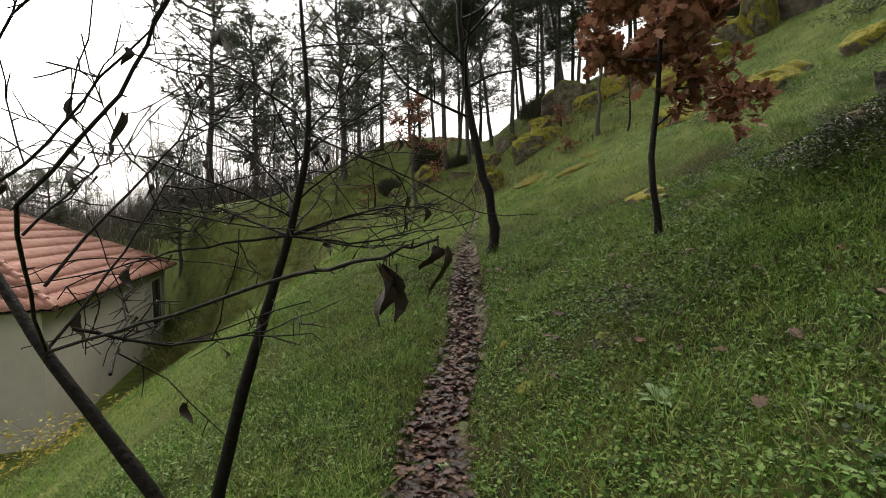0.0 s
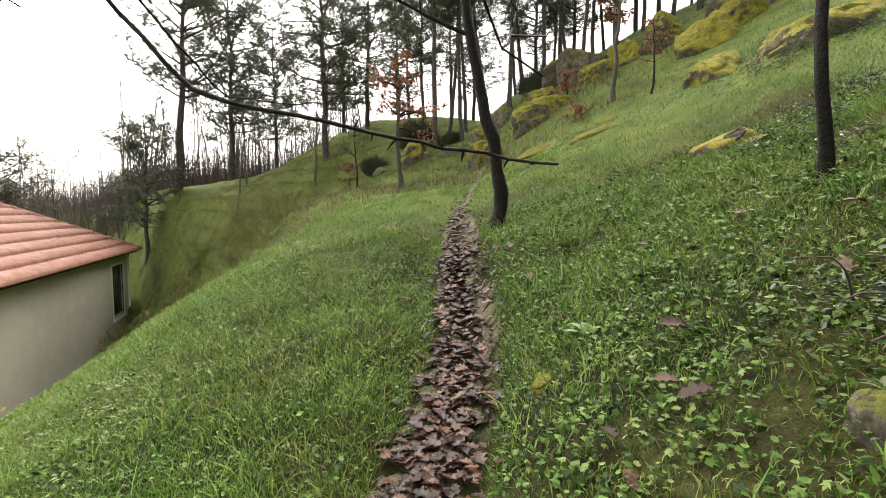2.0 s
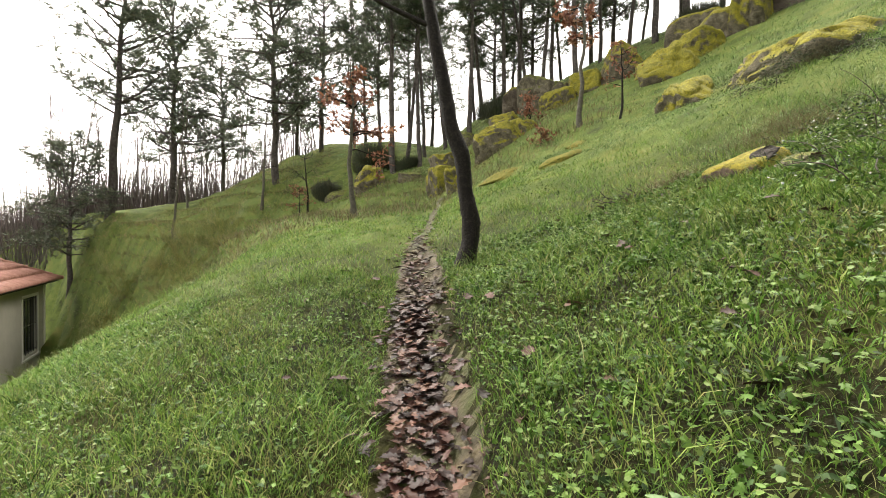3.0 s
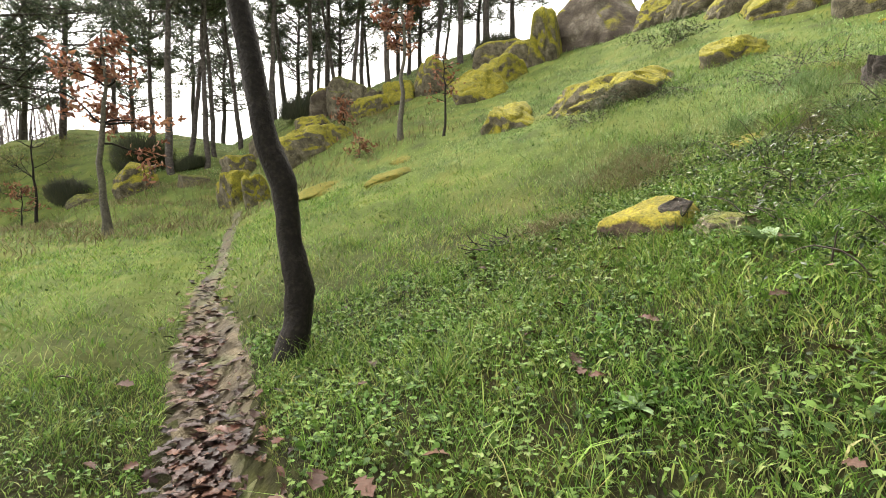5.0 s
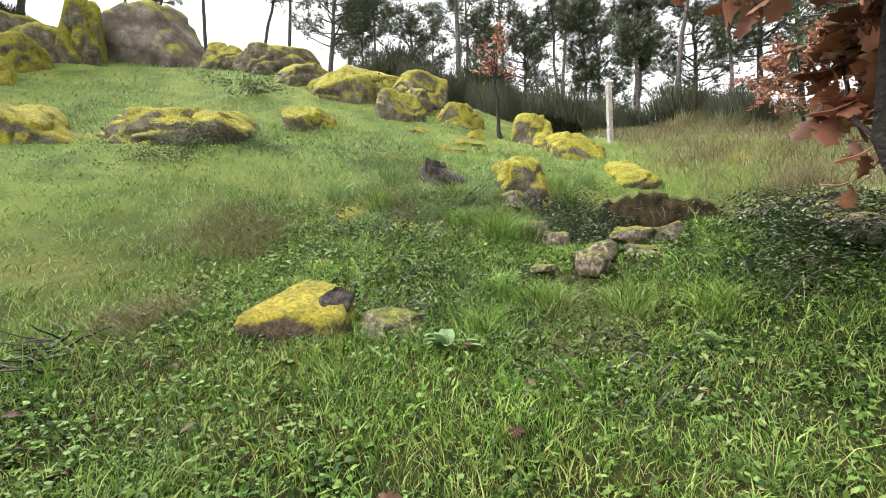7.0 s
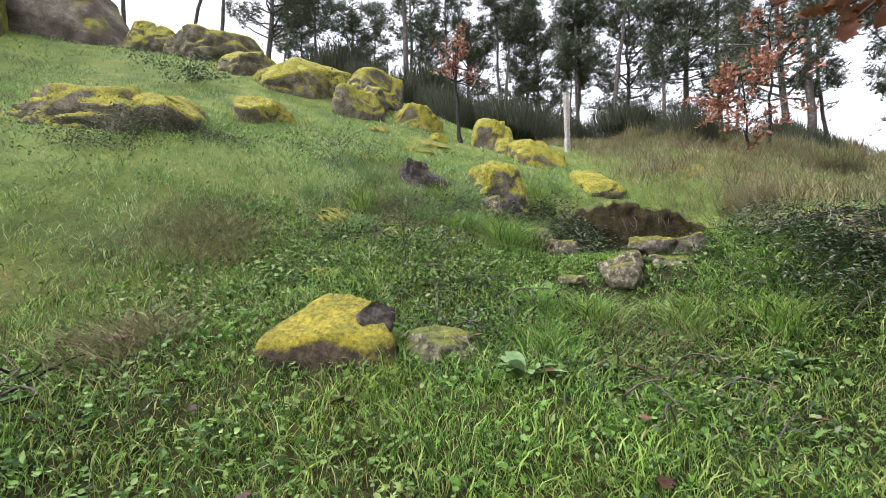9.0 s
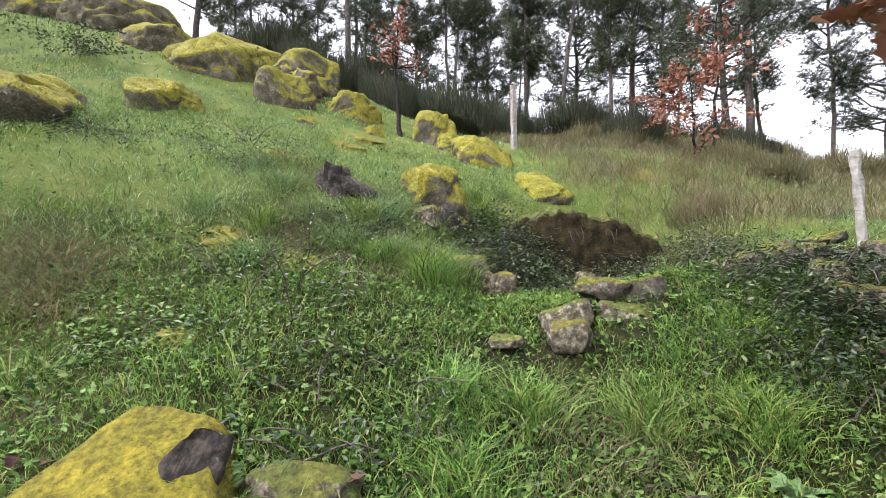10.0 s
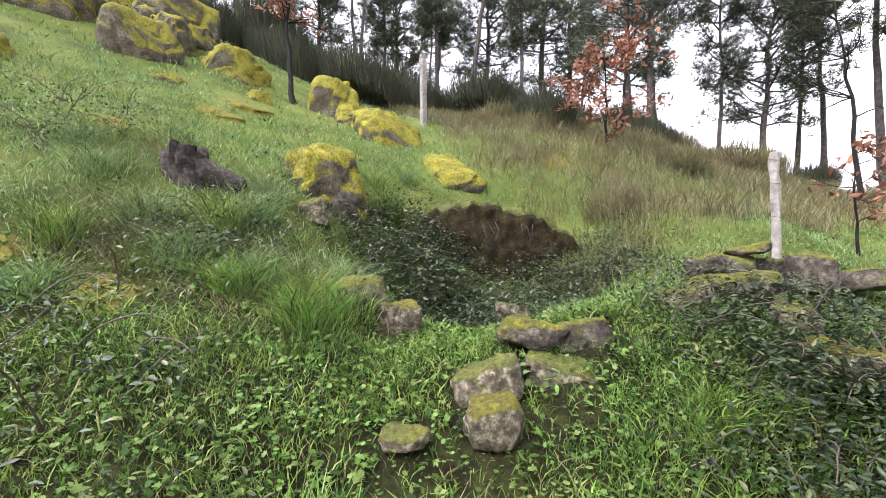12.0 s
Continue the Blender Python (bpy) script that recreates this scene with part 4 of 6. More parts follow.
# rows: bearing, distance, which pine, size
NORTH = [(-31.5, 36.0, 0, 1.6), (-25.8, 38.0, 1, 1.55), (-45.0, 36.0, 5, 1.75), (-15.3, 27.0, 1, 1.35), (-10.0, 30, 0, 0.95), (-6, 31, 2, 0.9)]
CREST = [(-1.5, 20.5, 2, 1.0), (0.3, 21.5, 3, 0.95), (2.0, 20.5, 3, 1.05), (2.8, 22.5, 3, 1.0), (-3, 25, 4, 1.1), (5.5, 23, 3, 1.0), (8.3, 20.5, 2, 0.9), (10.3, 23.5, 3, 1.1), (12.9, 21.5, 3, 1.0),
         (14.7, 24, 2, 1.0), (17.4, 21, 4, 1.1), (18.6, 23, 3, 1.0), (21.8, 20, 2, 0.95), (24.5, 25, 4, 1.1), (27.5, 24, 3, 1.05), (30.6, 22.5, 2, 1.1), (33.6, 23.0, 0, 1.05), (37, 29, 1, 1.1)]
BEHIND = [(14.0, 32, 4, 1.2), (20.0, 30, 3, 1.0), (9.2, 27, 4, 1.0), (3.8, 31, 1, 0.9), (11.5, 30, 1, 0.95), (16.5, 29, 1, 0.9), (23.5, 31, 1, 1.0), (0.8, 34, 0, 0.9), (26, 29, 1, 0.9), (33, 32, 1, 1.0), (29, 33, 4, 1.1), (-12.5, 38, 1, 1.2), (-20.5, 40, 1, 1.2), (-4.5, 38, 1, 1.1)]
EAST = [(48, 30, 4, 1.0), (52.5, 28, 3, 1.0), (57.5, 27, 3, 1.0), (61.2, 26, 2, 0.95), (65.5, 25, 0, 0.95), (69.5, 28, 4, 1.0), (72.5, 27, 3, 1.05), (76, 29, 1, 1.0), (80.8, 20, 2, 0.95), (84, 26, 4, 0.9),
        (87, 24, 3, 1.0), (90, 27, 1, 0.9), (93.5, 23, 3, 1.0), (96.5, 25, 4, 1.0), (99, 28, 1, 1.0)]
SOUTH = [(102.3, 22, 4, 1.0), (105.5, 20, 3, 1.0), (108.5, 24, 1, 0.9), (111.5, 19, 4, 0.9), (114.5, 22, 0, 0.85), (118, 24, 1, 0.9), (122, 17, 1, 0.8), (124, 16.5, 2, 0.9), (127, 22, 4, 0.9), (131, 17, 4, 0.75),
         (135, 18, 1, 0.7), (138.5, 20, 4, 0.9), (144.6, 14.5, 0, 1.25), (146.6, 15.2, 2, 1.35), (143.6, 16.5, 3, 1.0), (151, 17, 4, 0.8), (156, 20, 1, 0.8), (165, 24, 1, 0.9)]
rng = np.random.default_rng(8)
for rows in (NORTH, CREST, BEHIND, EAST, SOUTH):
    for bearing, distance, kind, size in rows:
        plant_at(PINES[kind], bearing, distance, size, rng.uniform(0, 360), rng.uniform(-3, 3))
for bearing, distance, turn, tilt in ((93, 30, 100, 6), (140.5, 18.5, 20, 24), (16, 22, 200, 9), (45, 33, 60, 5), (68, 33, 10, 3), (79, 32, 200, 4), (103, 31, 0, 5), (120, 30, 300, 4)):
    plant_at(PINES[3], bearing, distance, 0.95, turn, tilt)
for q, model in enumerate(PINES):
    model.matrix_basis = pose(*[(-26, 30), (-20, 34), (27, 8), (24, 3), (22, 0), (-30, 24)][q], 0)
    model.location.z = float(height(np.array(model.location.x), np.array(model.location.y))) - 0.1


def oak(seed, x, y, tall, girth, leaves, crown0, reach, label, lean=(0, 0), size=0.085, name="young_oak", kids=4, density=1.0):
    """A young oak that keeps its brown winter leaves."""
    r = np.random.default_rng(seed)
    z = float(height(np.array(x), np.array(y)))
    ob = thing(name, x, y, z, label=label, category="tree")
    n = 12
    t = np.linspace(0, 1, n)
    stem = np.stack([lean[0] * tall * t + 0.025 * np.cumsum(r.standard_normal(n)) * tall / 3, lean[1] * tall * t + 0.025 * np.cumsum(r.standard_normal(n)) * tall / 3, tall * t - 0.12], 1)
    g = Geo()
    g.tube(stem, girth * (1 - 0.8 * t) * (1 + 0.5 * np.exp(-t * 25)), 9, 0.06, r)
    part("trunk", g, m_lichen if girth > 0.05 else m_bark, ob, smooth=True)
    tips, limbs = [], Geo()
    for q in range(int(9 * density) + 4):
        f = crown0 + (1 - crown0) * r.random() ** 0.8
        i = min(int(f * (n - 1)), n - 1)
        a = r.uniform(0, 6.3)
        ln = reach * (1.1 - 0.6 * (f - crown0) / (1 - crown0)) * r.uniform(0.6, 1.1)
        grow(r, limbs, stem[i], (np.cos(a), np.sin(a), r.uniform(0.05, 0.7)), ln, girth * 0.3, 1, tips, 0.7, kids, 0.16, 0.02, 4)
    part("branchwork", limbs, m_bark, ob)
    if leaves:
        pts = np.concatenate(tips)
        pos = pts[r.integers(0, len(pts), leaves)] + 0.04 * r.standard_normal((leaves, 3))
        g = Geo()
        shape = (OAK_V, OAK_F) if girth < 0.052 and tall > 3 else (OVAL_V, OVAL_F)
        g.spread(*shape, pos, leaf_turns(r, leaves), size * r.uniform(0.6, 1.25, leaves))
        part("foliage", g, m_oak, ob, "curled russet brown leaves")
    return ob


oak(201, 2.06, 4.70, 3.4, 0.038, 3200, 0.34, 1.0, "young oak with a lichened trunk and hanging russet leaves", (0.0, 0.0), 0.145, density=1.6)
oak(202, -1.2, 16.7, 4.4, 0.085, 1300, 0.45, 1.1, "young oak with sparse orange-brown leaves beside the path", (-0.03, 0), 0.15)
oak(203, 4.95, 15.6, 4.6, 0.07, 1500, 0.32, 0.8, "young oak with dense russet leaves below the rocks", (0.0, 0.0), 0.15)
oak(204, 5.4, 14.2, 2.1, 0.035, 160, 0.45, 0.45, "thin oak sapling with a few brown leaves", (0.02, 0), 0.11)
oak(205, 10.9, 6.0, 2.9, 0.05, 380, 0.5, 0.65, "young oak with sparse brown leaves on the slope", (0.04, 0.02), 0.12)
oak(206, 4.4, 18.4, 1.1, 0.03, 260, 0.3, 0.45, "small oak bush with orange leaves", size=0.12)
oak(207, 3.9, 15.6, 0.45, 0.02, 160, 0.15, 0.35, "low oak shoot with orange leaves", size=0.11)
oak(208, 9.2, 0.65, 1.8, 0.03, 1100, 0.1, 0.95, "bushy oak scrub with russet leaves", size=0.12, name="oak_bush")
oak(209, 10.3, -0.6, 3.6, 0.04, 180, 0.5, 0.8, "thin oak with a few orange leaves", size=0.13)
oak(210, 5.3, 0.75, 1.25, 0.018, 130, 0.3, 0.5, "oak sapling with orange-brown leaves by the stone post", size=0.10)
oak(211, -4.2, 24.5, 1.6, 0.03, 220, 0.3, 0.6, "small oak with brown leaves", size=0.13)
oak(212, -9.6, 24.6, 6.2, 0.06, 0, 0.4, 1.0, "bare young tree with a crooked dark trunk", (0.04, 0), name="bare_tree")
oak(213, -13.0, 34.0, 9.0, 0.06, 0, 0.55, 1.0, "thin bare tree among the pines", name="bare_tree")
oak(214, -6.8, 27.6, 6.0, 0.07, 0, 0.35, 1.5, "bare tree with thin spreading branches", name="bare_tree", kids=6)
oak(215, -3.9, 24.6, 3.6, 0.05, 0, 0.3, 1.3, "bare tree with thin spreading branches", name="bare_tree", kids=6)
oak(216, 7.6, -3.4, 4.0, 0.05, 0, 0.35, 1.2, "bare thin tree with crooked branches", (0.05, 0), name="bare_tree", kids=5)
oak(217, 7.0, -5.2, 4.5, 0.05, 0, 0.35, 1.2, "bare thin tree with crooked branches", (-0.08, 0), name="bare_tree", kids=5)


def path_tree():
    """The dark crooked tree that leans over the path."""
    x, y = 0.72, 7.85
    r = np.random.default_rng(31)
    ob = thing("bare_tree", x, y, float(height(np.array(x), np.array(y))), label="dark wet bare tree with a crooked trunk beside the path", category="tree")
    stem = np.array([(-0.02, 0, -0.15), (0.0, 0, 0.0), (0.05, 0, 0.22), (0.055, 0.0, 0.42), (0.0, 0, 0.68), (-0.03, 0, 0.95), (-0.04, 0, 1.05), (-0.15, 0, 1.3), (-0.22, 0, 1.7), (-0.32, 0, 2.15), (-0.40, 0, 2.6), (-0.52, 0.05, 3.9), (-0.50, 0.1, 4.7), (-0.45, 0.2, 5.6)])
    rad = np.array([0.13, 0.10, 0.085, 0.09, 0.072, 0.075, 0.08, 0.07, 0.066, 0.062, 0.058, 0.048, 0.032, 0.012])
    fine = np.linspace(0, len(stem) - 1, 46)
    pts = np.stack([np.interp(fine, np.arange(len(stem)), stem[:, q]) for q in range(3)], 1)
    g = Geo()
    g.tube(pts, np.interp(fine, np.arange(len(stem)), rad), 12, 0.045, r)
    part("trunk", g, m_bark, ob, "wet black knotted trunk", True)
    limbs, tips = Geo(), []
    for zz, a, ln in ((2.7, 0.2, 1.5), (2.3, 2.9, 2.0), (2.7, 1.2, 1.8), (3.3, 3.8, 1.9), (3.5, 5.4, 1.7), (3.8, 0.4, 1.7), (4.0, 2.2, 1.6), (4.3, 4.3, 1.5), (4.6, 1.0, 1.3), (5.0, 3.0, 1.1), (2.9, 4.6, 1.6)):
        i = int(np.argmin(np.abs(pts[:, 2] - zz)))
        grow(r, limbs, pts[i], (np.cos(a), np.sin(a), 0.5), ln, 0.028, 2, tips, 0.6, 3, 0.10, 0.07, 5)
    part("branchwork", limbs, m_bark, ob, "thin bare dark branches", True)
    return ob


path_tree()


# ---------------------------------------------------------------- fruit trees at the start
def fruit_tree(seed, x, y, stem, rad, boughs, label, dead, long_twigs=(), big_leaves=()):
    """A leafless fruit tree: a leaning stem, long boughs with spurs, a few black hanging leaves and raindrops."""
    r = np.random.default_rng(seed)
    z = float(height(np.array(x), np.array(y)))
    ob = thing("fruit_tree", x, y, z, label=label, category="tree")
    off = np.array((x, y, z))
    stem = np.array(stem, float) - off
    fine = np.linspace(0, len(stem) - 1, 30)
    pts = np.stack([np.interp(fine, np.arange(len(stem)), stem[:, q]) for q in range(3)], 1)
    g = Geo()
    g.tube(pts, np.interp(fine, [0, (len(stem) - 1) * 0.55, len(stem) - 1], [rad[0], rad[0] * 0.55, rad[1] * 0.7]), 9, 0.04, r)
    part("trunk", g, m_bark, ob, smooth=True)
    limbs, tips = Geo(), []
    for (a, b, sag, thick) in boughs:
        a, b = np.array(a) - off, np.array(b) - off
        t = np.linspace(0, 1, 14)[:, None]
        line = a + (b - a) * t + np.array([0, 0, 1]) * sag * np.sin(t * np.pi) + 0.019 * np.cumsum(r.standard_normal((14, 3)), 0) * t
        limbs.tube(line, np.linspace(thick * 0.6, thick * 0.18, 14), 6)
        for q in range(9):
            i = int(r.integers(2, 13))
            way = r.standard_normal(3) * np.array([1, 1, 0.8]) + (b - a) * 0.9
            way[2] = abs(way[2]) * 0.7 if line[i][0] + off[0] > -0.7 else way[2]
            pts2 = bent(r, line[i], way, r.uniform(0.15, 0.6), 5, 0.18, 0.0)
            limbs.tube(pts2, np.linspace(max(0.003, thick * 0.25), 0.0022, 6), 4)
            tips.append(pts2)
            for _ in range(3):
                j = int(r.integers(1, 5))
                sp = bent(r, pts2[j], r.standard_normal(3), r.uniform(0.02, 0.12), 2, 0.2)
                limbs.tube(sp, [0.003, 0.0022, 0.0018], 3)
    for ends in long_twigs:
        ends = np.array(ends) - off
        at = np.linspace(0, len(ends) - 1, 24)
        line = np.stack([np.interp(at, np.arange(len(ends)), ends[:, q]) for q in range(3)], 1) + 0.002 * r.standard_normal((24, 3))
        limbs.tube(line, np.linspace(0.0048, 0.0017, 24), 6)
        for q in range(2, 23):
            limbs.tube(bent(r, line[q], r.standard_normal(3), r.uniform(0.008, 0.022), 2, 0.1), [0.002, 0.0016, 0.0008], 4)
    part("branchwork", limbs, m_bark, ob, "wet dark twigs with short spurs", True)
    pts = np.concatenate(tips)
    pick = pts[r.integers(0, len(pts), dead)]
    hung = [(p, r.uniform(0.04, 0.09), r.uniform(0.008, 0.018)) for p in pick] + [(np.array(p) - off, ln, w) for p, ln, w in big_leaves]
    for p, ln, w in hung:
        g = Geo()
        rows = 7
        v, f = [], []
        a = r.uniform(0, 6.3)
        for q in range(rows):
            s = q / (rows - 1)
            half = w * math.sin(math.pi * min(0.97, 0.12 + 0.86 * s)) + 0.001
            cx = 0.016 * math.sin(s * 4 + a)
            for e in (-1, 0, 1):
                v.append((p[0] + cx + half * e * math.cos(a + s), p[1] + half * e * math.sin(a + s), p[2] - 0.012 - ln * s + 0.006 * abs(e)))
        for q in range(rows - 1):
            f += [(q * 3, q * 3 + 1, q * 3 + 4, q * 3 + 3), (q * 3 + 1, q * 3 + 2, q * 3 + 5, q * 3 + 4)]
        g.add(v, f)
        g.tube([(p[0], p[1], p[2] + 0.002), (p[0], p[1], p[2] - 0.014)], [0.0012, 0.001], 4)
        part("withered_leaf", g, m_dead, ob, "shrivelled black hanging leaf")
    g = Geo()
    drops = pts[r.integers(0, len(pts), 120)]
    tv = [(0, 0, 0.8)] + [(0.5 * math.cos(q * 1.257), 0.5 * math.sin(q * 1.257), -0.2) for q in range(5)] + [(0, 0, -0.7)]
    tf = [(0, 1 + q, 1 + (q + 1) % 5) for q in range(5)] + [(6, 1 + (q + 1) % 5, 1 + q) for q in range(5)]
    g.spread(tv, tf, drops - np.array([0, 0, 0.006]), np.repeat(np.eye(3)[None], 120, 0), np.full(120, 0.0055))
    tagged(part("rain_dew", g, m_drop, ob, "clear raindrops hanging on the twigs", True), kind="stuff")
    return ob


m_drop = bpy.data.materials.new("water_drop")
m_drop.use_nodes = True
m_drop.node_tree.nodes["Principled BSDF"].inputs["Transmission Weight"].default_value = 1.0
m_drop.node_tree.nodes["Principled BSDF"].inputs["Roughness"].default_value = 0.02
m_drop.node_tree.nodes["Principled BSDF"].inputs["IOR"].default_value = 1.33

HUB = (-0.76, 2.20, 1.62)
fruit_tree(312, -1.24, 2.2, [(-1.24, 2.2, -0.1), (-1.14, 2.2, 0.4), (-1.0, 2.2, 0.9), (-0.87, 2.2, 1.3), HUB, (-0.67, 2.2, 1.98), (-0.65, 2.2, 2.2), (-0.70, 2.25, 2.9)], (0.036, 0.011),
           [(HUB, (-0.02, 2.35, 1.72), -0.06, 0.013), (HUB, (-0.2, 2.75, 1.62), 0.05, 0.011), (HUB, (-1.75, 2.0, 1.35), 0.06, 0.013), (HUB, (-1.7, 2.6, 1.72), 0.05, 0.012), (HUB, (-0.65, 3.1, 1.95), 0.05, 0.010),
            (HUB, (0.22, 3.05, 1.56), 0.14, 0.011), (HUB, (-1.15, 3.2, 2.05), 0.1, 0.013), ((-0.74, 2.2, 1.95), (-0.25, 2.6, 2.35), 0.04, 0.009), ((-0.72, 2.2, 2.2), (-1.5, 2.3, 2.65), 0.05, 0.01), ((-0.74, 2.25, 2.5), (-0.1, 2.9, 2.75), 0.05, 0.009),
            ((-0.72, 2.2, 1.75), (-1.35, 2.4, 2.3), 0.07, 0.010), ((-0.68, 2.2, 1.95), (-1.05, 2.0, 2.6), 0.05, 0.009), ((-0.66, 2.2, 2.1), (-0.35, 2.3, 2.65), -0.05, 0.009), ((-0.70, 2.2, 1.8), (-0.15, 2.5, 2.12), 0.09, 0.009), ((-0.73, 2.2, 1.7), (-1.65, 2.1, 1.95), 0.08, 0.010)],
           "leafless young fruit tree with long wet branches beside the path", 44,
           [(HUB, (-0.514, 2.897, 1.66), (-0.338, 2.871, 1.479), (-0.105, 2.812, 1.425), (0.032, 2.767, 1.392), (0.151, 2.713, 1.366)), (HUB, (-0.54, 2.68, 1.54), (-0.40, 2.69, 1.545), (-0.22, 2.68, 1.55), (-0.09, 2.67, 1.57)),
            ((-0.72, 2.2, 2.2), (-0.75, 3.2, 1.9), (-0.704, 3.759, 1.696), (-0.644, 3.918, 1.715), (-0.532, 4.083, 1.739)), (HUB, (-0.42, 2.46, 1.54), (-0.20, 2.63, 1.58), (0.02, 2.70, 1.67)),
            ((-0.66, 2.2, 2.1), (-0.137, 2.657, 1.894), (0.165, 2.73, 1.734), (0.329, 2.715, 1.711), (0.508, 2.663, 1.719))])
FORK = (-1.15, 1.28, 1.32)
fruit_tree(302, -0.70, 1.28, [(-0.70, 1.28, -0.05), (-0.73, 1.28, 0.5), (-0.84, 1.28, 0.88), FORK, (-1.5, 1.4, 1.72), (-1.95, 1.6, 2.1)], (0.030, 0.014),
           [((-1.5, 1.4, 1.72), (-0.60, 1.36, 2.5), -0.06, 0.010), ((-1.6, 1.4, 1.95), (-0.85, 1.35, 2.55), 0.03, 0.008), (FORK, (-0.95, 1.9, 2.2), -0.08, 0.008), ((-1.1, 1.32, 1.38), (-0.48, 1.75, 1.34), -0.10, 0.010), ((-1.2, 1.35, 1.5), (-1.0, 2.2, 2.3), 0.05, 0.009), ((-0.98, 1.3, 1.25), (-1.6, 2.3, 1.2), 0.05, 0.009), ((-1.35, 1.45, 1.65), (-1.1, 1.9, 2.15), 0.04, 0.008)],
           "leafless fruit tree with a forked wet trunk close to the path", 24,
           [(FORK, (-0.275, 0.80, 1.585), (-0.089, 0.66, 1.632), (-0.016, 0.666, 1.657)), (FORK, (-0.76, 0.80, 1.71), (-0.534, 0.75, 1.872), (-0.39, 0.72, 2.08), (-0.30, 0.70, 2.2))],
           [((-0.089, 0.655, 1.630), 0.09, 0.013), ((-0.085, 0.657, 1.630), 0.085, 0.015), ((-0.093, 0.655, 1.628), 0.07, 0.014), ((-0.016, 0.666, 1.652), 0.075, 0.010), ((-0.03, 0.668, 1.652), 0.03, 0.012), ((-0.534, 0.75, 1.868), 0.085, 0.016), ((-0.607, 0.758, 1.80), 0.055, 0.012)])
# ---------------------------------------------------------------- posts, stump
def stone_post(seed, x, y, tall, wide, lean, label):
    r = np.random.default_rng(seed)
    z = float(ground_z(np.array(x), np.array(y)))
    ob = thing("stone_post", x, y, z, label=label, category="post", group="fence posts")
    ob.rotation_euler = (lean[0], lean[1], 0.4)
    bm = bmesh.new()
    bmesh.ops.create_cube(bm, size=1.0)
    bmesh.ops.subdivide_edges(bm, edges=[e for e in bm.edges if abs(e.verts[0].co.z - e.verts[1].co.z) > 0.5], cuts=12, use_grid_fill=False)
    for q in bm.verts:
        k = 1.0 - 0.12 * (q.co.z + 0.5)
        q.co = Vector((q.co.x * wide * k + 0.006 * r.standard_normal(), q.co.y * wide * k + 0.006 * r.standard_normal(), (q.co.z + 0.5) * (tall + 0.25) - 0.25))
    bmesh.ops.bevel(bm, geom=list(bm.edges), offset=0.006, segments=1, affect="EDGES")
    part("post", bm, m_post, ob)
    for zz in (tall * 0.42, tall * 0.72, tall - 0.07):
        g = Geo()
        k = wide * 0.5
        loop = [(k * 1.08 * sx, k * 1.08 * sy, zz + 0.01 * sx) for sx, sy in ((-1, -1), (1, -1), (1, 1), (-1, 1), (-1, -1))]
        g.tube(loop, [0.0025] * 5, 4)
        part("wire", g, m_wire, ob, "loop of rusty wire")
    return ob


stone_post(401, 11.0, 3.55, 1.38, 0.11, (0.0, 0.0), "pale squared stone fence post on the slope")
stone_post(402, 5.34, 1.76, 1.02, 0.075, (0.0, 0.02), "pale lichened stone post behind the collapsed wall")


def stump():
    x, y = 6.3, 6.75
    r = np.random.default_rng(41)
    ob = new("tree_stump")
    ob.location = (x, y, float(ground_z(np.array(x), np.array(y))))
    tagged(ob, "rotten blackened tree stump in the grass", "stump")
    n, rows = 26, 9
    v, f = [], []
    around = np.arange(n) * 2 * math.pi / n
    tops = 0.19 + 0.05 * np.sin(around * 0.5) ** 2 + 0.02 * np.sin(around * 3) + 0.006 * r.standard_normal(n)
    for k in range(rows):
        s = k / (rows - 1)
        for q in range(n):
            a = q * 2 * math.pi / n
            rr = 0.165 - 0.02 * s + 0.10 * (1 - s) ** 3 + 0.024 * math.sin(a * 4 + k * 0.3) + 0.012 * r.standard_normal()
            v.append((rr * math.cos(a) - 0.03 * s, rr * math.sin(a) + 0.05 * s, -0.25 + (tops[q] + 0.25) * s))
    for q in range(n):
        a = q * 2 * math.pi / n
        v.append((0.08 * math.cos(a), 0.08 * math.sin(a), 0.15 + 0.015 * r.standard_normal()))
    for k in range(rows):
        for q in range(n):
            f.append((k * n + q, k * n + (q + 1) % n, (k + 1) * n + (q + 1) % n, (k + 1) * n + q))
    g = Geo()
    g.add(v, f)
    part("wood", g, m_stump_shade, ob, smooth=True)
    g = Geo()
    g.tube(bent(r, (-0.02, -0.05, 0.06), (-0.6, -1, -0.42), 0.38, 6, 0.10), np.linspace(0.12, 0.06, 7), 9, 0.06, r)
    part("root", g, m_stump_shade, ob, smooth=True)


stump()


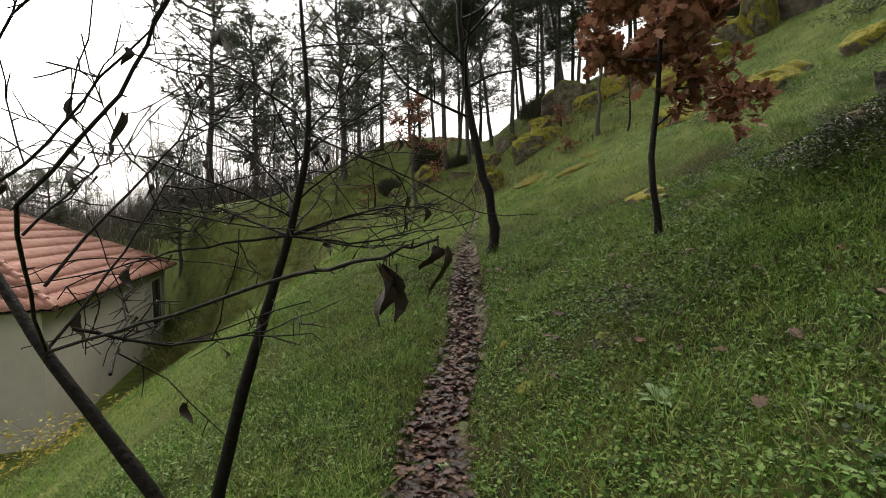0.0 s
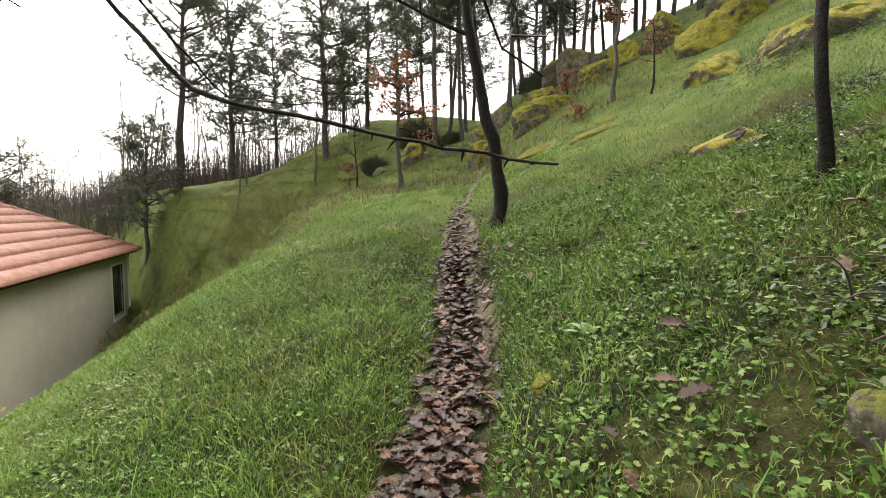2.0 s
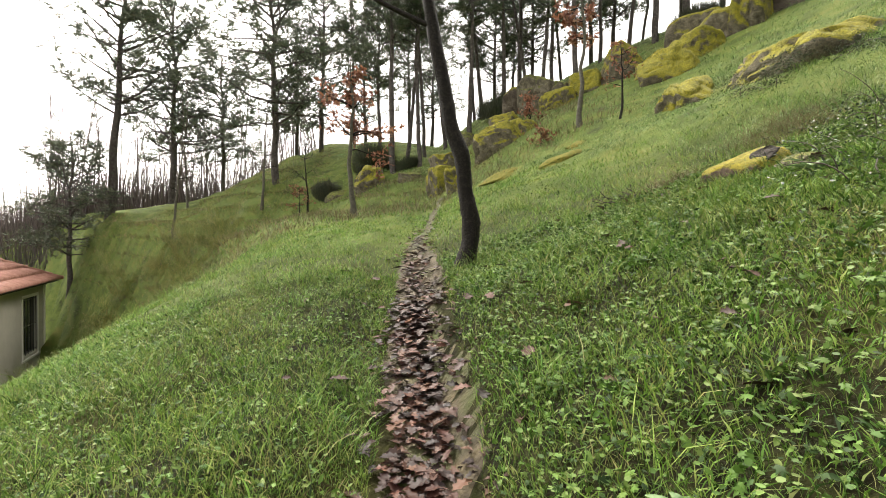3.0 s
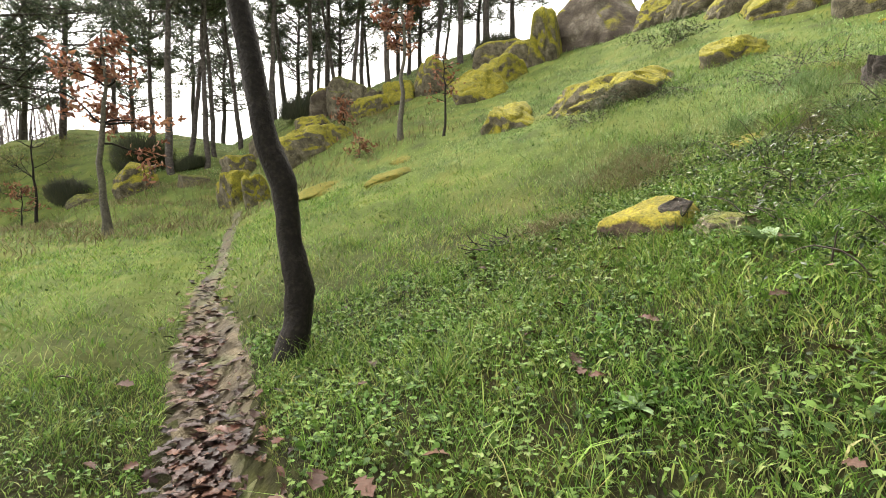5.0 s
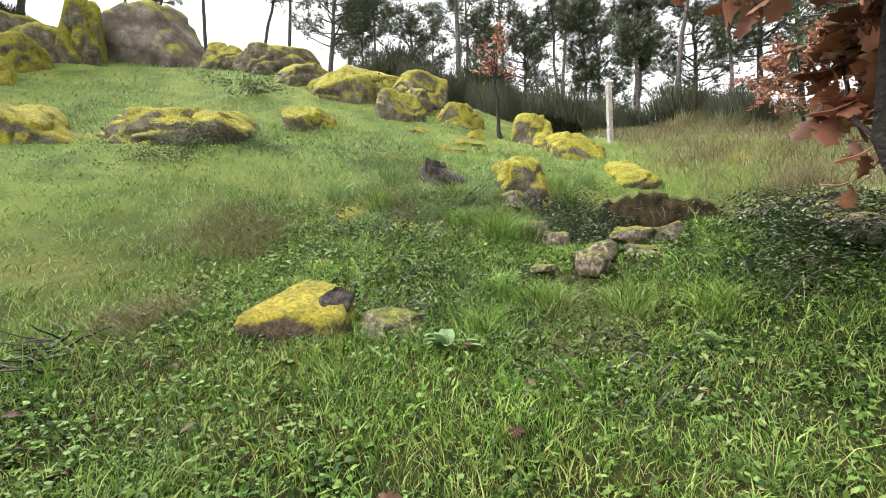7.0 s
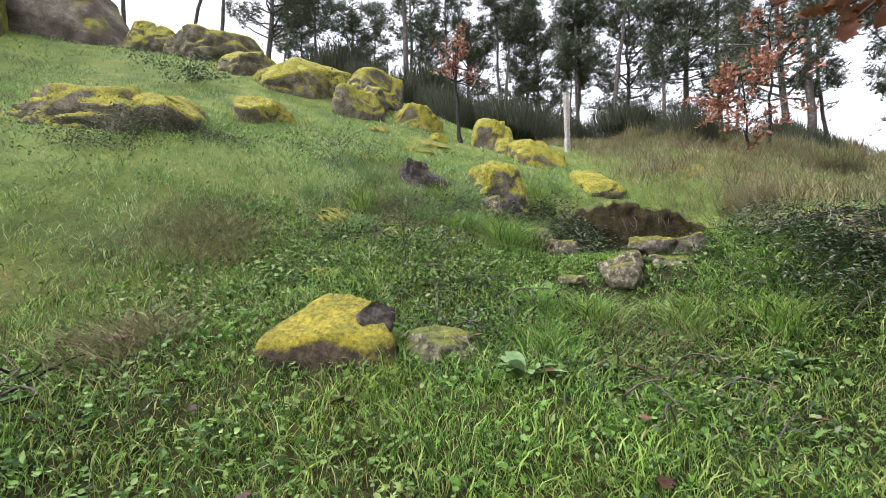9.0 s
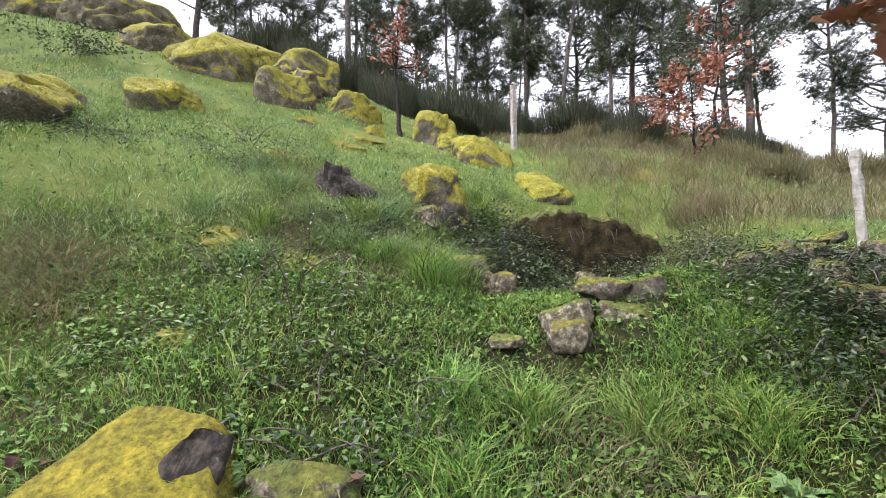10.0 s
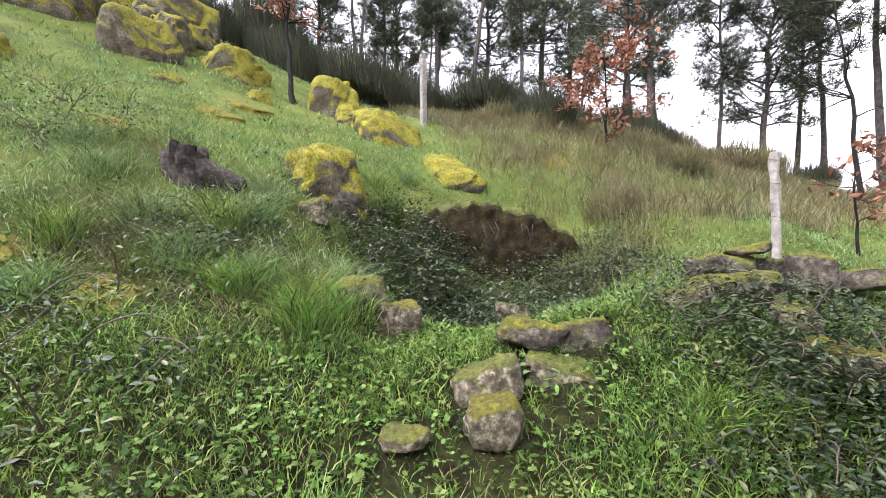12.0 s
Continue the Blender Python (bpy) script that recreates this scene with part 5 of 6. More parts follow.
# ---------------------------------------------------------------- shrubs
def bramble(seed, x, y, wide, tall, n_leaf, label, mat=m_bramble, name="bramble_bush", size=0.045, stems=14, template=(OVAL_V, OVAL_F)):
    """Arching stems with many small leaves, low over the ground."""
    r = np.random.default_rng(seed)
    z = float(ground_z(np.array(x), np.array(y)))
    ob = thing(name, x, y, z, label=label, category="shrub")
    g, pts = Geo(), []
    for q in range(stems):
        a = r.uniform(0, 6.3)
        sx, sy = wide * 0.5 * r.uniform(-1, 1), wide * 0.5 * r.uniform(-1, 1)
        sz = float(ground_z(np.array(x + sx), np.array(y + sy))) - z
        p = bent(r, (sx, sy, sz - 0.02), (np.cos(a) * 0.7, np.sin(a) * 0.7, 1.3), max(tall * 1.9, wide * 0.55) * r.uniform(0.6, 1.1), 8, 0.12, -0.20)
        low = ground_z(x + p[:, 0], y + p[:, 1]) - z
        p[:, 2] = np.maximum(p[:, 2], low + 0.02)
        g.tube(p, np.linspace(0.0055, 0.002, 9), 4)
        pts.append(p)
    tagged(part("stem_tangle", g, m_twig, ob), kind="stuff")
    pts = np.concatenate([q[1:] for q in pts])
    pos = pts[r.integers(0, len(pts), n_leaf)] + r.standard_normal((n_leaf, 3)) * np.array([0.09, 0.09, 0.05]) * (0.5 + wide)
    low = ground_z(x + pos[:, 0], y + pos[:, 1]) - z
    pos[:, 2] = np.clip(pos[:, 2], low + 0.02, low + tall * 1.15)
    g = Geo()
    g.spread(*template, pos, turns(r, n_leaf, 0.3, 0.55), size * r.uniform(0.55, 1.25, n_leaf))
    part("foliage", g, mat, ob)
    return ob


B1 = "dark bramble thicket with small leathery leaves in the hollow"
bramble(501, 6.85, 4.95, 0.9, 0.55, 7500, B1, size=0.045, stems=26)
bramble(502, 6.1, 4.5, 1.3, 0.45, 9500, B1, size=0.045, stems=30)
bramble(503, 6.9, 4.0, 1.2, 0.42, 8500, B1, size=0.045, stems=30)
bramble(517, 6.5, 3.3, 1.2, 0.42, 8000, B1, size=0.045, stems=30)
bramble(504, 3.75, 4.0, 0.9, 0.18, 4800, "bramble with grey-green leaves growing over tumbled stones", size=0.032, stems=26)
bramble(505, 3.4, 3.6, 0.9, 0.15, 4800, "bramble with grey-green leaves growing over tumbled stones", size=0.032, stems=26)
bramble(506, 3.3, 4.2, 0.8, 0.18, 3200, "trailing bramble in the wet grass", size=0.032, stems=20)
bramble(507, 5.9, 9.85, 1.1, 0.36, 3800, "low dark evergreen bramble below the mossy rocks", size=0.032)
bramble(508, 5.4, 6.2, 1.0, 0.22, 1500, "low bramble in the grass above the stones", size=0.038)
bramble(509, 3.35, 6.35, 0.6, 0.18, 900, "dark bramble beside the mossy rock", size=0.032)
bramble(510, 4.3, 6.9, 1.1, 0.16, 1300, "low bramble in the grass", size=0.036)
bramble(511, 1.55, 3.3, 0.7, 0.16, 700, "low dark bramble on the bank", size=0.036)
bramble(512, 2.6, 5.5, 0.7, 0.12, 500, "low dark bramble in the grass", size=0.034)
bramble(513, 6.9, 7.9, 1.2, 0.2, 1000, "low bramble in the grass", size=0.032)
bramble(514, 9.85, 11.6, 0.5, 0.6, 900, "small dark evergreen bush", name="evergreen_bush", size=0.06, template=(OVAL_V, OVAL_F))
bramble(515, 11.9, 8.9, 0.5, 0.6, 420, "small dark evergreen bush", name="evergreen_bush", size=0.06, template=(OVAL_V, OVAL_F))
bramble(516, -8.4, 9.2, 1.3, 1.4, 700, "bush with yellow autumn leaves by the house corner", m_yellow, "yellow_bush", 0.11, 12, (OVAL_V, OVAL_F))


def broom(seed, x, y, wide, tall, label="dark upright broom shrub at the edge of the wood", n=2600):
    """A dense upright shrub of thin stems."""
    r = np.random.default_rng(seed)
    n = n * 2
    z = float(height(np.array(x), np.array(y)))
    ob = thing("broom_shrub", x, y, z, label=label, category="shrub", group="broom scrub")
    g = Geo()
    a, rr = r.uniform(0, 6.3, n), wide * 0.5 * np.sqrt(r.random(n))
    h = tall * (1 - 0.5 * (rr / (wide * 0.5)) ** 2) * r.uniform(0.35, 1.1, n)
    root = np.stack([rr * np.cos(a), rr * np.sin(a), np.zeros(n)], 1)
    root[:, 2] = height(x + root[:, 0], y + root[:, 1]) - z + h * r.uniform(0, 0.75, n)
    tip = root + np.stack([np.cos(a) * 0.16, np.sin(a) * 0.16, 0.5 * np.ones(n)], 1) * r.uniform(0.4, 1.0, n)[:, None] * min(1.0, tall) + 0.08 * r.standard_normal((n, 3))
    side = 0.008 * np.stack([-np.sin(a), np.cos(a), np.zeros(n)], 1) * (0.6 + tall * 0.5)
    v = np.stack([root - side, root + side, tip], 1)
    g.add(v.reshape(-1, 3), np.arange(3 * n).reshape(-1, 3))
    part("foliage", g, m_broom, ob)
    g = Geo()
    for q in range(7):
        b = r.uniform(0, 6.3)
        g.tube(bent(r, (0.1 * np.cos(b), 0.1 * np.sin(b), -0.1), (0.4 * np.cos(b), 0.4 * np.sin(b), 1), tall * 0.7, 4, 0.1), np.linspace(0.02, 0.006, 5), 4)
    tagged(part("stem_tangle", g, m_twig, ob), kind="stuff")
    return ob


BROOM = [broom(601, 10.9, 0.9, 1.2, 1.1), broom(602, 15.5, 2.5, 2.2, 1.2, n=3200), broom(603, 16.5, 6.0, 2.6, 1.5, n=3600)]
for x, y, k, s, turn in [(15.0, 4.0, 2, 1.0, 40), (17.5, 4.8, 1, 1.2, 90), (14.0, 1.0, 1, 1.0, 140), (17.0, 8.5, 2, 1.1, 10), (18.0, 10.5, 2, 1.2, 200), (13.5, -1.5, 1, 0.8, 30), (12.5, -3.2, 1, 0.7, 80), (15.8, -0.8, 2, 0.8, 10),
                         (11.2, -4.4, 1, 0.55, 0), (14.5, -4.0, 2, 0.7, 70), (10.4, -6.2, 1, 0.6, 160), (12.5, -7.0, 2, 0.6, 220), (19.0, 2.0, 2, 1.3, 0), (19.5, 7.0, 2, 1.4, 120), (9.0, -8.0, 1, 0.55, 20)]:
    copy_thing(BROOM[k], pose(x, y, float(height(np.array(x), np.array(y))) - 0.05, 0, 0, turn) @ Matrix.Scale(s, 4))
for x, y, k, s, turn in [(0.5, 25.5, 1, 0.6, 0), (-3.2, 26.0, 2, 0.6, 60), (5.0, 25.5, 1, 1.1, 40), (13.5, 23.5, 1, 1.0, 10), (19.5, 21.5, 2, 1.2, 30), (-1.0, 26.5, 2, 0.9, 200)]:
    copy_thing(BROOM[k], pose(x, y, float(height(np.array(x), np.array(y))) - 0.05, 0, 0, turn) @ Matrix.Scale(s, 4))


SCRUB = tagged(broom(611, 9.6, -0.6, 1.0, 0.5, "low dry brown scrub among the grass", 900), group="dry scrub")
SCRUB.children[0].data.materials[0] = m_dry
r_scrub = np.random.default_rng(66)
for q in range(26):
    x, y = r_scrub.uniform(7.2, 14.5), r_scrub.uniform(-6.5, 2.3)
    copy_thing(SCRUB, pose(x, y, float(height(np.array(x), np.array(y))) - 0.03, 0, 0, r_scrub.uniform(0, 360)) @ Matrix.Scale(r_scrub.uniform(0.6, 1.3), 4))

BANK_SCRUB = tagged(broom(612, -9.0, 20.0, 1.5, 0.26, "low olive-brown scrub on the bank behind the house", 1600), group="bank scrub")
BANK_SCRUB.children[0].data.materials[0] = m_olive
for q in range(46):
    x = r_scrub.uniform(-17.0, -5.5)
    y = 13.0 - 0.75 * x + r_scrub.uniform(-1.5, 3.5)
    if x > -13.5 - 0.35 * (y - 16):
        copy_thing(BANK_SCRUB, pose(x, y, float(height(np.array(x), np.array(y))) - 0.05, 0, 0, r_scrub.uniform(0, 360)) @ Matrix.Scale(r_scrub.uniform(0.6, 1.4), 4))


# ---------------------------------------------------------------- the far bare wood in the valley
def far_wood():
    r = np.random.default_rng(77)
    g = Geo()
    for q in range(240):
        b, d = radians(r.uniform(-75, -8)), r.uniform(44, 80)
        x, y = d * math.sin(b), 5 + d * math.cos(b)
        z = float(height(np.array(x), np.array(y)))
        tall = r.uniform(8.0, 16.0)
        p = bent(r, (x, y, z - 0.2), (0.1 * r.standard_normal(), 0.1 * r.standard_normal(), 1), tall, 5, 0.06)
        g.tube(p, np.linspace(0.09, 0.02, 6), 4)
        for _ in range(14):
            i = int(r.integers(1, 5))
            a = r.uniform(0, 6.3)
            w = bent(r, p[i], (np.cos(a), np.sin(a), r.uniform(0.4, 1.5)), tall * 0.32 * r.uniform(0.5, 1), 3, 0.2)
            g.tube(w, [0.03, 0.022, 0.015, 0.008], 3)
            for _ in range(3):
                w2 = bent(r, w[int(r.integers(1, 3))], r.standard_normal(3) + np.array([0, 0, 0.8]), tall * 0.16, 2, 0.25)
                g.tube(w2, [0.014, 0.011, 0.007], 3)
    ob = new("far_wood", g.mesh("far_wood", m_wood))
    tagged(ob, "distant leafless grey-brown wood in the valley", "wood", kind="stuff")
    n = 36000
    g = Geo()
    b, d = np.radians(r.uniform(-80, -6, n)), r.uniform(44, 95, n)
    x, y = d * np.sin(b), 5 + d * np.cos(b)
    base = np.stack([x, y, height(x, y)], 1)
    a = r.uniform(0, 6.3, n)
    tip = base + np.stack([0.5 * r.standard_normal(n), 0.5 * r.standard_normal(n), r.uniform(1.5, 6.0, n)], 1)
    side = 0.03 * np.stack([np.cos(a), np.sin(a), np.zeros(n)], 1)
    g.add(np.stack([base - side, base + side, tip], 1).reshape(-1, 3), np.arange(3 * n).reshape(-1, 3))
    ob = new("undergrowth", g.mesh("undergrowth", m_wood))
    tagged(ob, "dull brown undergrowth of the distant wood", "undergrowth", kind="stuff")


far_wood()


# ---------------------------------------------------------------- rosettes and fallen leaves
def rosette(seed, x, y, size, n, label, name="foxglove_rosette"):
    r = np.random.default_rng(seed)
    z = float(ground_z(np.array(x), np.array(y)))
    ob = thing(name, x, y, z, label=label, category="plant")
    for q in range(n):
        a = q * 2.4 + r.uniform(-0.2, 0.2)
        lift = r.uniform(0.35, 0.95) if q % 3 else 1.15
        ln, w = size * r.uniform(0.7, 1.05), size * 0.16 * r.uniform(0.8, 1.2)
        v, f = [], []
        for k in range(8):
            s = k / 7
            half = w * math.sin(math.pi * (0.08 + 0.9 * s)) ** 0.8
            out, up = ln * s * math.cos(lift * (1 - 0.35 * s)), ln * s * math.sin(lift * (1 - 0.6 * s))
            for e, fold in ((-1, 0.25), (0, 0.0), (1, 0.25)):
                px, py_ = out, e * half
                v.append((px * math.cos(a) - py_ * math.sin(a), px * math.sin(a) + py_ * math.cos(a), up + fold * half - 0.01))
        for k in range(7):
            f += [(k * 3, k * 3 + 1, k * 3 + 4, k * 3 + 3), (k * 3 + 1, k * 3 + 2, k * 3 + 5, k * 3 + 4)]
        g = Geo()
        g.add(v, f)
        part("leaf", g, m_rosette, ob, smooth=True)
    return ob


m_rosette = material("rosette_leaf", [(0.07, 0.13, 0.05), (0.13, 0.21, 0.085), (0.18, 0.26, 0.12)], 25.0, 0.55, 0.5, 60.0, translucent=0.2)
rosette(701, 2.75, 6.17, 0.22, 12, "pale green foxglove rosette in the grass")
rosette(702, -0.02, 2.95, 0.12, 10, "flat green rosette on the trodden path")
rosette(703, 2.9, 4.9, 0.15, 9, "green thistle rosette in the grass")
rosette(704, 1.1, 2.4, 0.16, 9, "green rosette on the bank")
rosette(705, 4.05, 4.98, 0.16, 8, "grey-green fern-like rosette among the stones")
rosette(706, 0.75, 4.4, 0.13, 9, "broad green rosette beside the path")
rosette(707, 1.5, 6.0, 0.12, 9, "green rosette in the turf")
rosette(708, 3.3, 5.7, 0.14, 9, "green rosette in the turf")

rng = np.random.default_rng(21)
n = 3000
ly = np.where(rng.random(n) < 0.85, rng.uniform(1.0, 7.6, n), 7.2 + np.abs(2.2 * rng.standard_normal(n)))
lx = path_x(ly) + 0.12 * rng.standard_normal(n)
g = Geo()
g.spread(OAK_V, OAK_F, np.stack([lx, ly, ground_z(lx, ly) + 0.028 + 0.012 * rng.random(n)], 1), turns(rng, n, 0.0, 0.28), rng.uniform(0.05, 0.12, n))
litter = new("leaf_litter", g.mesh("leaf_litter", m_litter))
tagged(litter, "wet dark brown oak leaves trodden into the path", "leaf litter", kind="stuff")
n = 150
lx, ly = rng.uniform(-0.8, 3.2, n), rng.uniform(2.0, 8.5, n)
keep = np.abs(lx - path_x(ly)) > 0.3
lx, ly = lx[keep], ly[keep]
one = Geo()
one.add(OAK_V, OAK_F)
leaf_mesh = one.mesh("fallen_leaf", m_leafone)
for x, y in zip(lx, ly):
    ob = new("fallen_leaf", leaf_mesh)
    ob.matrix_world = pose(x, y, float(ground_z(np.array(x), np.array(y))) + 0.045, rng.uniform(-25, 25), rng.uniform(-25, 25), rng.uniform(0, 360)) @ Matrix.Scale(rng.uniform(0.06, 0.13), 4)
    tagged(ob, "fallen brown oak leaf lying in wet grass", "leaf", "fallen leaves in the grass")


# ---------------------------------------------------------------- grass and herbs
def in_path(x, y, wide=0.24):
    return np.abs(x - path_x(y)) < wide * (1 - 0.72 * ease(7.6, 11, y))


def in_hollow(x, y):
    return ((x - 6.7) / 0.95) ** 2 + ((y - 4.35) / 0.95) ** 2 < 1


def by_stone(x, y, wide=0.18):
    """Where the tumbled stones keep the grass short."""
    near = np.zeros(len(x), bool)
    for sx, sy in CLEARED:
        for k in (0.0, 0.12, 0.24):
            near |= (x - sx + 0.92 * k) ** 2 + (y - sy - 0.38 * k) ** 2 < (wide - 0.2 * k) ** 2
    return near


def blades(rng, x, y, tall, wide, lean=0.5):
    """Bent pointed blades of grass."""
    n = len(x)
    z = ground_z(x, y)
    a, b = rng.uniform(0, 2 * np.pi, n), rng.uniform(0, 2 * np.pi, n)
    h = tall * rng.uniform(0.35, 1.35, n)
    out = lean * h * rng.uniform(0.3, 1.6, n)
    w = wide * rng.uniform(0.7, 1.3, n)
    ox, oy = np.cos(a) * out, np.sin(a) * out
    base = np.stack([x, y, z - 0.01], 1)
    mid = base + np.stack([ox * 0.35, oy * 0.35, h * 0.60], 1)
    tip = base + np.stack([ox, oy, h * 0.92], 1)
    s = np.stack([np.cos(b) * w, np.sin(b) * w, np.zeros(n)], 1)
    v = np.stack([base, mid - s, mid + s, tip], 1)
    f = np.array([(0, 2, 1), (1, 2, 3)])[None] + (np.arange(n) * 4)[:, None, None]
    return v.reshape(-1, 3), f.reshape(-1, 3)


def tufted(rng, n, x0, x1, y0, y1, per, spread):
    """Places gathered into tufts."""
    k = n // per
    cx, cy = rng.uniform(x0, x1, k), rng.uniform(y0, y1, k)
    x = np.repeat(cx, per) + spread * rng.standard_normal(k * per)
    y = np.repeat(cy, per) + spread * rng.standard_normal(k * per)
    return x, y


def lush(x, y):
    """0 to 1: where the grass stands thick."""
    return np.clip(0.55 + 0.45 * np.sin(x * 1.3 + 1.7 * np.sin(y * 0.8)) * np.sin(y * 1.1 + 1.2 * np.sin(x * 0.9)), 0, 1)


def outside_house(x, y):
    return ~((x < -13.5 - 0.35 * (y - 16)) & (y > 12) & (y < 36))


rng = np.random.default_rng(5)
ZONES = [  # name, blades, x0, x1, y0, y1, per tuft, spread, tall, half width
    ("near", 370000, -3.2, 4.6, 1.2, 8.6, 14, 0.045, 0.058, 0.0020),
    ("middle", 260000, -7, 9.5, -1.0, 14, 14, 0.08, 0.070, 0.0036),
    ("outer", 190000, -18, 20, -9, 34, 14, 0.2, 0.085, 0.0085),
]
for name, count, x0, x1, y0, y1, per, spread, tall, wide in ZONES:
    x, y = tufted(rng, count, x0, x1, y0, y1, per, spread)
    keep = ~in_path(x, y) & ~in_hollow(x, y) & outside_house(x, y) & (rng.random(len(x)) < 0.55 + 0.45 * lush(x, y))
    if name == "outer":
        keep &= ~((x > -6) & (x < 9) & (y > -0.5) & (y < 13))
    keep &= ~(by_stone(x, y) & (rng.random(len(x)) < 0.85))
    x, y = x[keep], y[keep]
    dewy = x + 0.35 * np.abs(y - 6) + 1.2 * lush(y, x) > 6.0
    for pick, m, label in ((~dewy, m_grass, "wet green meadow grass in uneven tufts"), (dewy, m_dewgrass, "short grass pale with dew on the slope")):
        if pick.sum() > 100:
            v, f = blades(rng, x[pick], y[pick], (tall * (0.6 + 0.7 * lush(x, y)))[pick], wide, 0.8)
            tagged(new("grass", mesh_np("grass", v, f, m)), label, "grass", kind="stuff")

# long pale tufts
x, y = tufted(rng, 22000, -3, 9, 2.0, 10, 60, 0.07)
keep = ~in_path(x, y, 0.3) & ~by_stone(x, y, 0.3)
v, f = blades(rng, x[keep], y[keep], 0.17, 0.0021, 1.0)
tagged(new("tussock_grass", mesh_np("tussock_grass", v, f, m_grass)), "long arching tussocks of wet grass", "grass", kind="stuff")
x, y = tufted(rng, 95000, 6.1, 17, -8, 3.5, 30, 0.16)
v, f = blades(rng, x, y, 0.26, 0.005, 0.6)
tagged(new("dry_grass", mesh_np("dry_grass", v, f, m_dry)), "tall dry straw-brown grass at the wood's edge", "grass", kind="stuff")
x, y = tufted(rng, 9000, -6, 6.5, 14.5, 24, 20, 0.25)
v, f = blades(rng, x, y, 0.22, 0.009, 0.7)
tagged(new("dry_grass", mesh_np("dry_grass", v, f, m_dry)), "patches of dry brown grass among the rocks", "grass", kind="stuff")
x, y = tufted(rng, 60000, -22, -4, 14, 34, 20, 0.25)
keep = outside_house(x, y)
v, f = blades(rng, x[keep], y[keep], 0.16, 0.012, 0.9)
half_ = len(f) // 2
tagged(new("dry_grass", mesh_np("dry_grass", v, f[:half_], m_dry)), "straw-brown tufts on the steep bank behind the house", "grass", kind="stuff")
tagged(new("dry_grass", mesh_np("dry_grass", v, f[half_:], m_olive)), "rough olive grass on the steep bank behind the house", "grass", kind="stuff")

# pale tussocks hanging over the hollow and in the slope
for cx, cy, count, tall_ in ((3.35, 5.65, 500, 0.17), (3.25, 5.2, 500, 0.18), (3.45, 5.95, 400, 0.16), (3.1, 4.8, 450, 0.16), (3.5, 4.55, 350, 0.15), (4.6, 5.95, 600, 0.24), (4.9, 6.3, 500, 0.2), (3.0, 6.0, 400, 0.14), (7.5, 4.95, 700, 0.34), (5.6, 6.45, 500, 0.22), (5.35, 7.25, 500, 0.22), (7.9, 5.0, 400, 0.25), (4.9, 5.9, 500, 0.22), (4.75, 5.75, 300, 0.25)):
    x, y = cx + 0.06 * rng.standard_normal(count), cy + 0.06 * rng.standard_normal(count)
    v, f = blades(rng, x, y, tall_, 0.0026, 1.0)
    tagged(new("grass_tussock", mesh_np("grass_tussock", v, f, m_grass)), "pale drooping tussock of long grass", "grass", kind="stuff")

for cx, cy, count, tall_ in ((5.9, 6.3, 600, 0.2), (5.6, 6.9, 500, 0.18), (6.1, 7.3, 500, 0.18), (5.2, 6.6, 500, 0.18), (6.4, 6.2, 500, 0.2), (4.9, 7.2, 400, 0.16), (5.5, 7.8, 400, 0.16), (6.6, 7.6, 400, 0.16), (7.1, 7.0, 400, 0.16), (5.1, 6.2, 500, 0.18), (5.7, 5.6, 500, 0.2), (8.3, 4.6, 500, 0.2)):
    x, y = cx + 0.07 * rng.standard_normal(count), cy + 0.07 * rng.standard_normal(count)
    v, f = blades(rng, x, y, tall_, 0.0026, 1.2)
    tagged(new("grass_tussock", mesh_np("grass_tussock", v, f, m_dewgrass)), "drooping tussock of grass pale with dew", "grass", kind="stuff")

# withered mounds in the green
for cx, cy, count, wide_ in ((4.55, 8.4, 2600, 0.26), (5.38, 7.03, 1500, 0.22), (4.2, 8.3, 900, 0.18), (6.6, 7.2, 900, 0.25), (2.9, 7.9, 1200, 0.15), (3.2, 5.4, 700, 0.2), (5.0, 6.1, 1500, 0.3)):
    x, y = cx + wide_ * rng.standard_normal(count), cy + wide_ * rng.standard_normal(count)
    v, f = blades(rng, x, y, 0.11, 0.003, 1.4)
    tagged(new("dead_grass", mesh_np("dead_grass", v, f, m_dry)), "matted patch of withered brown grass and fern", "grass", kind="stuff")


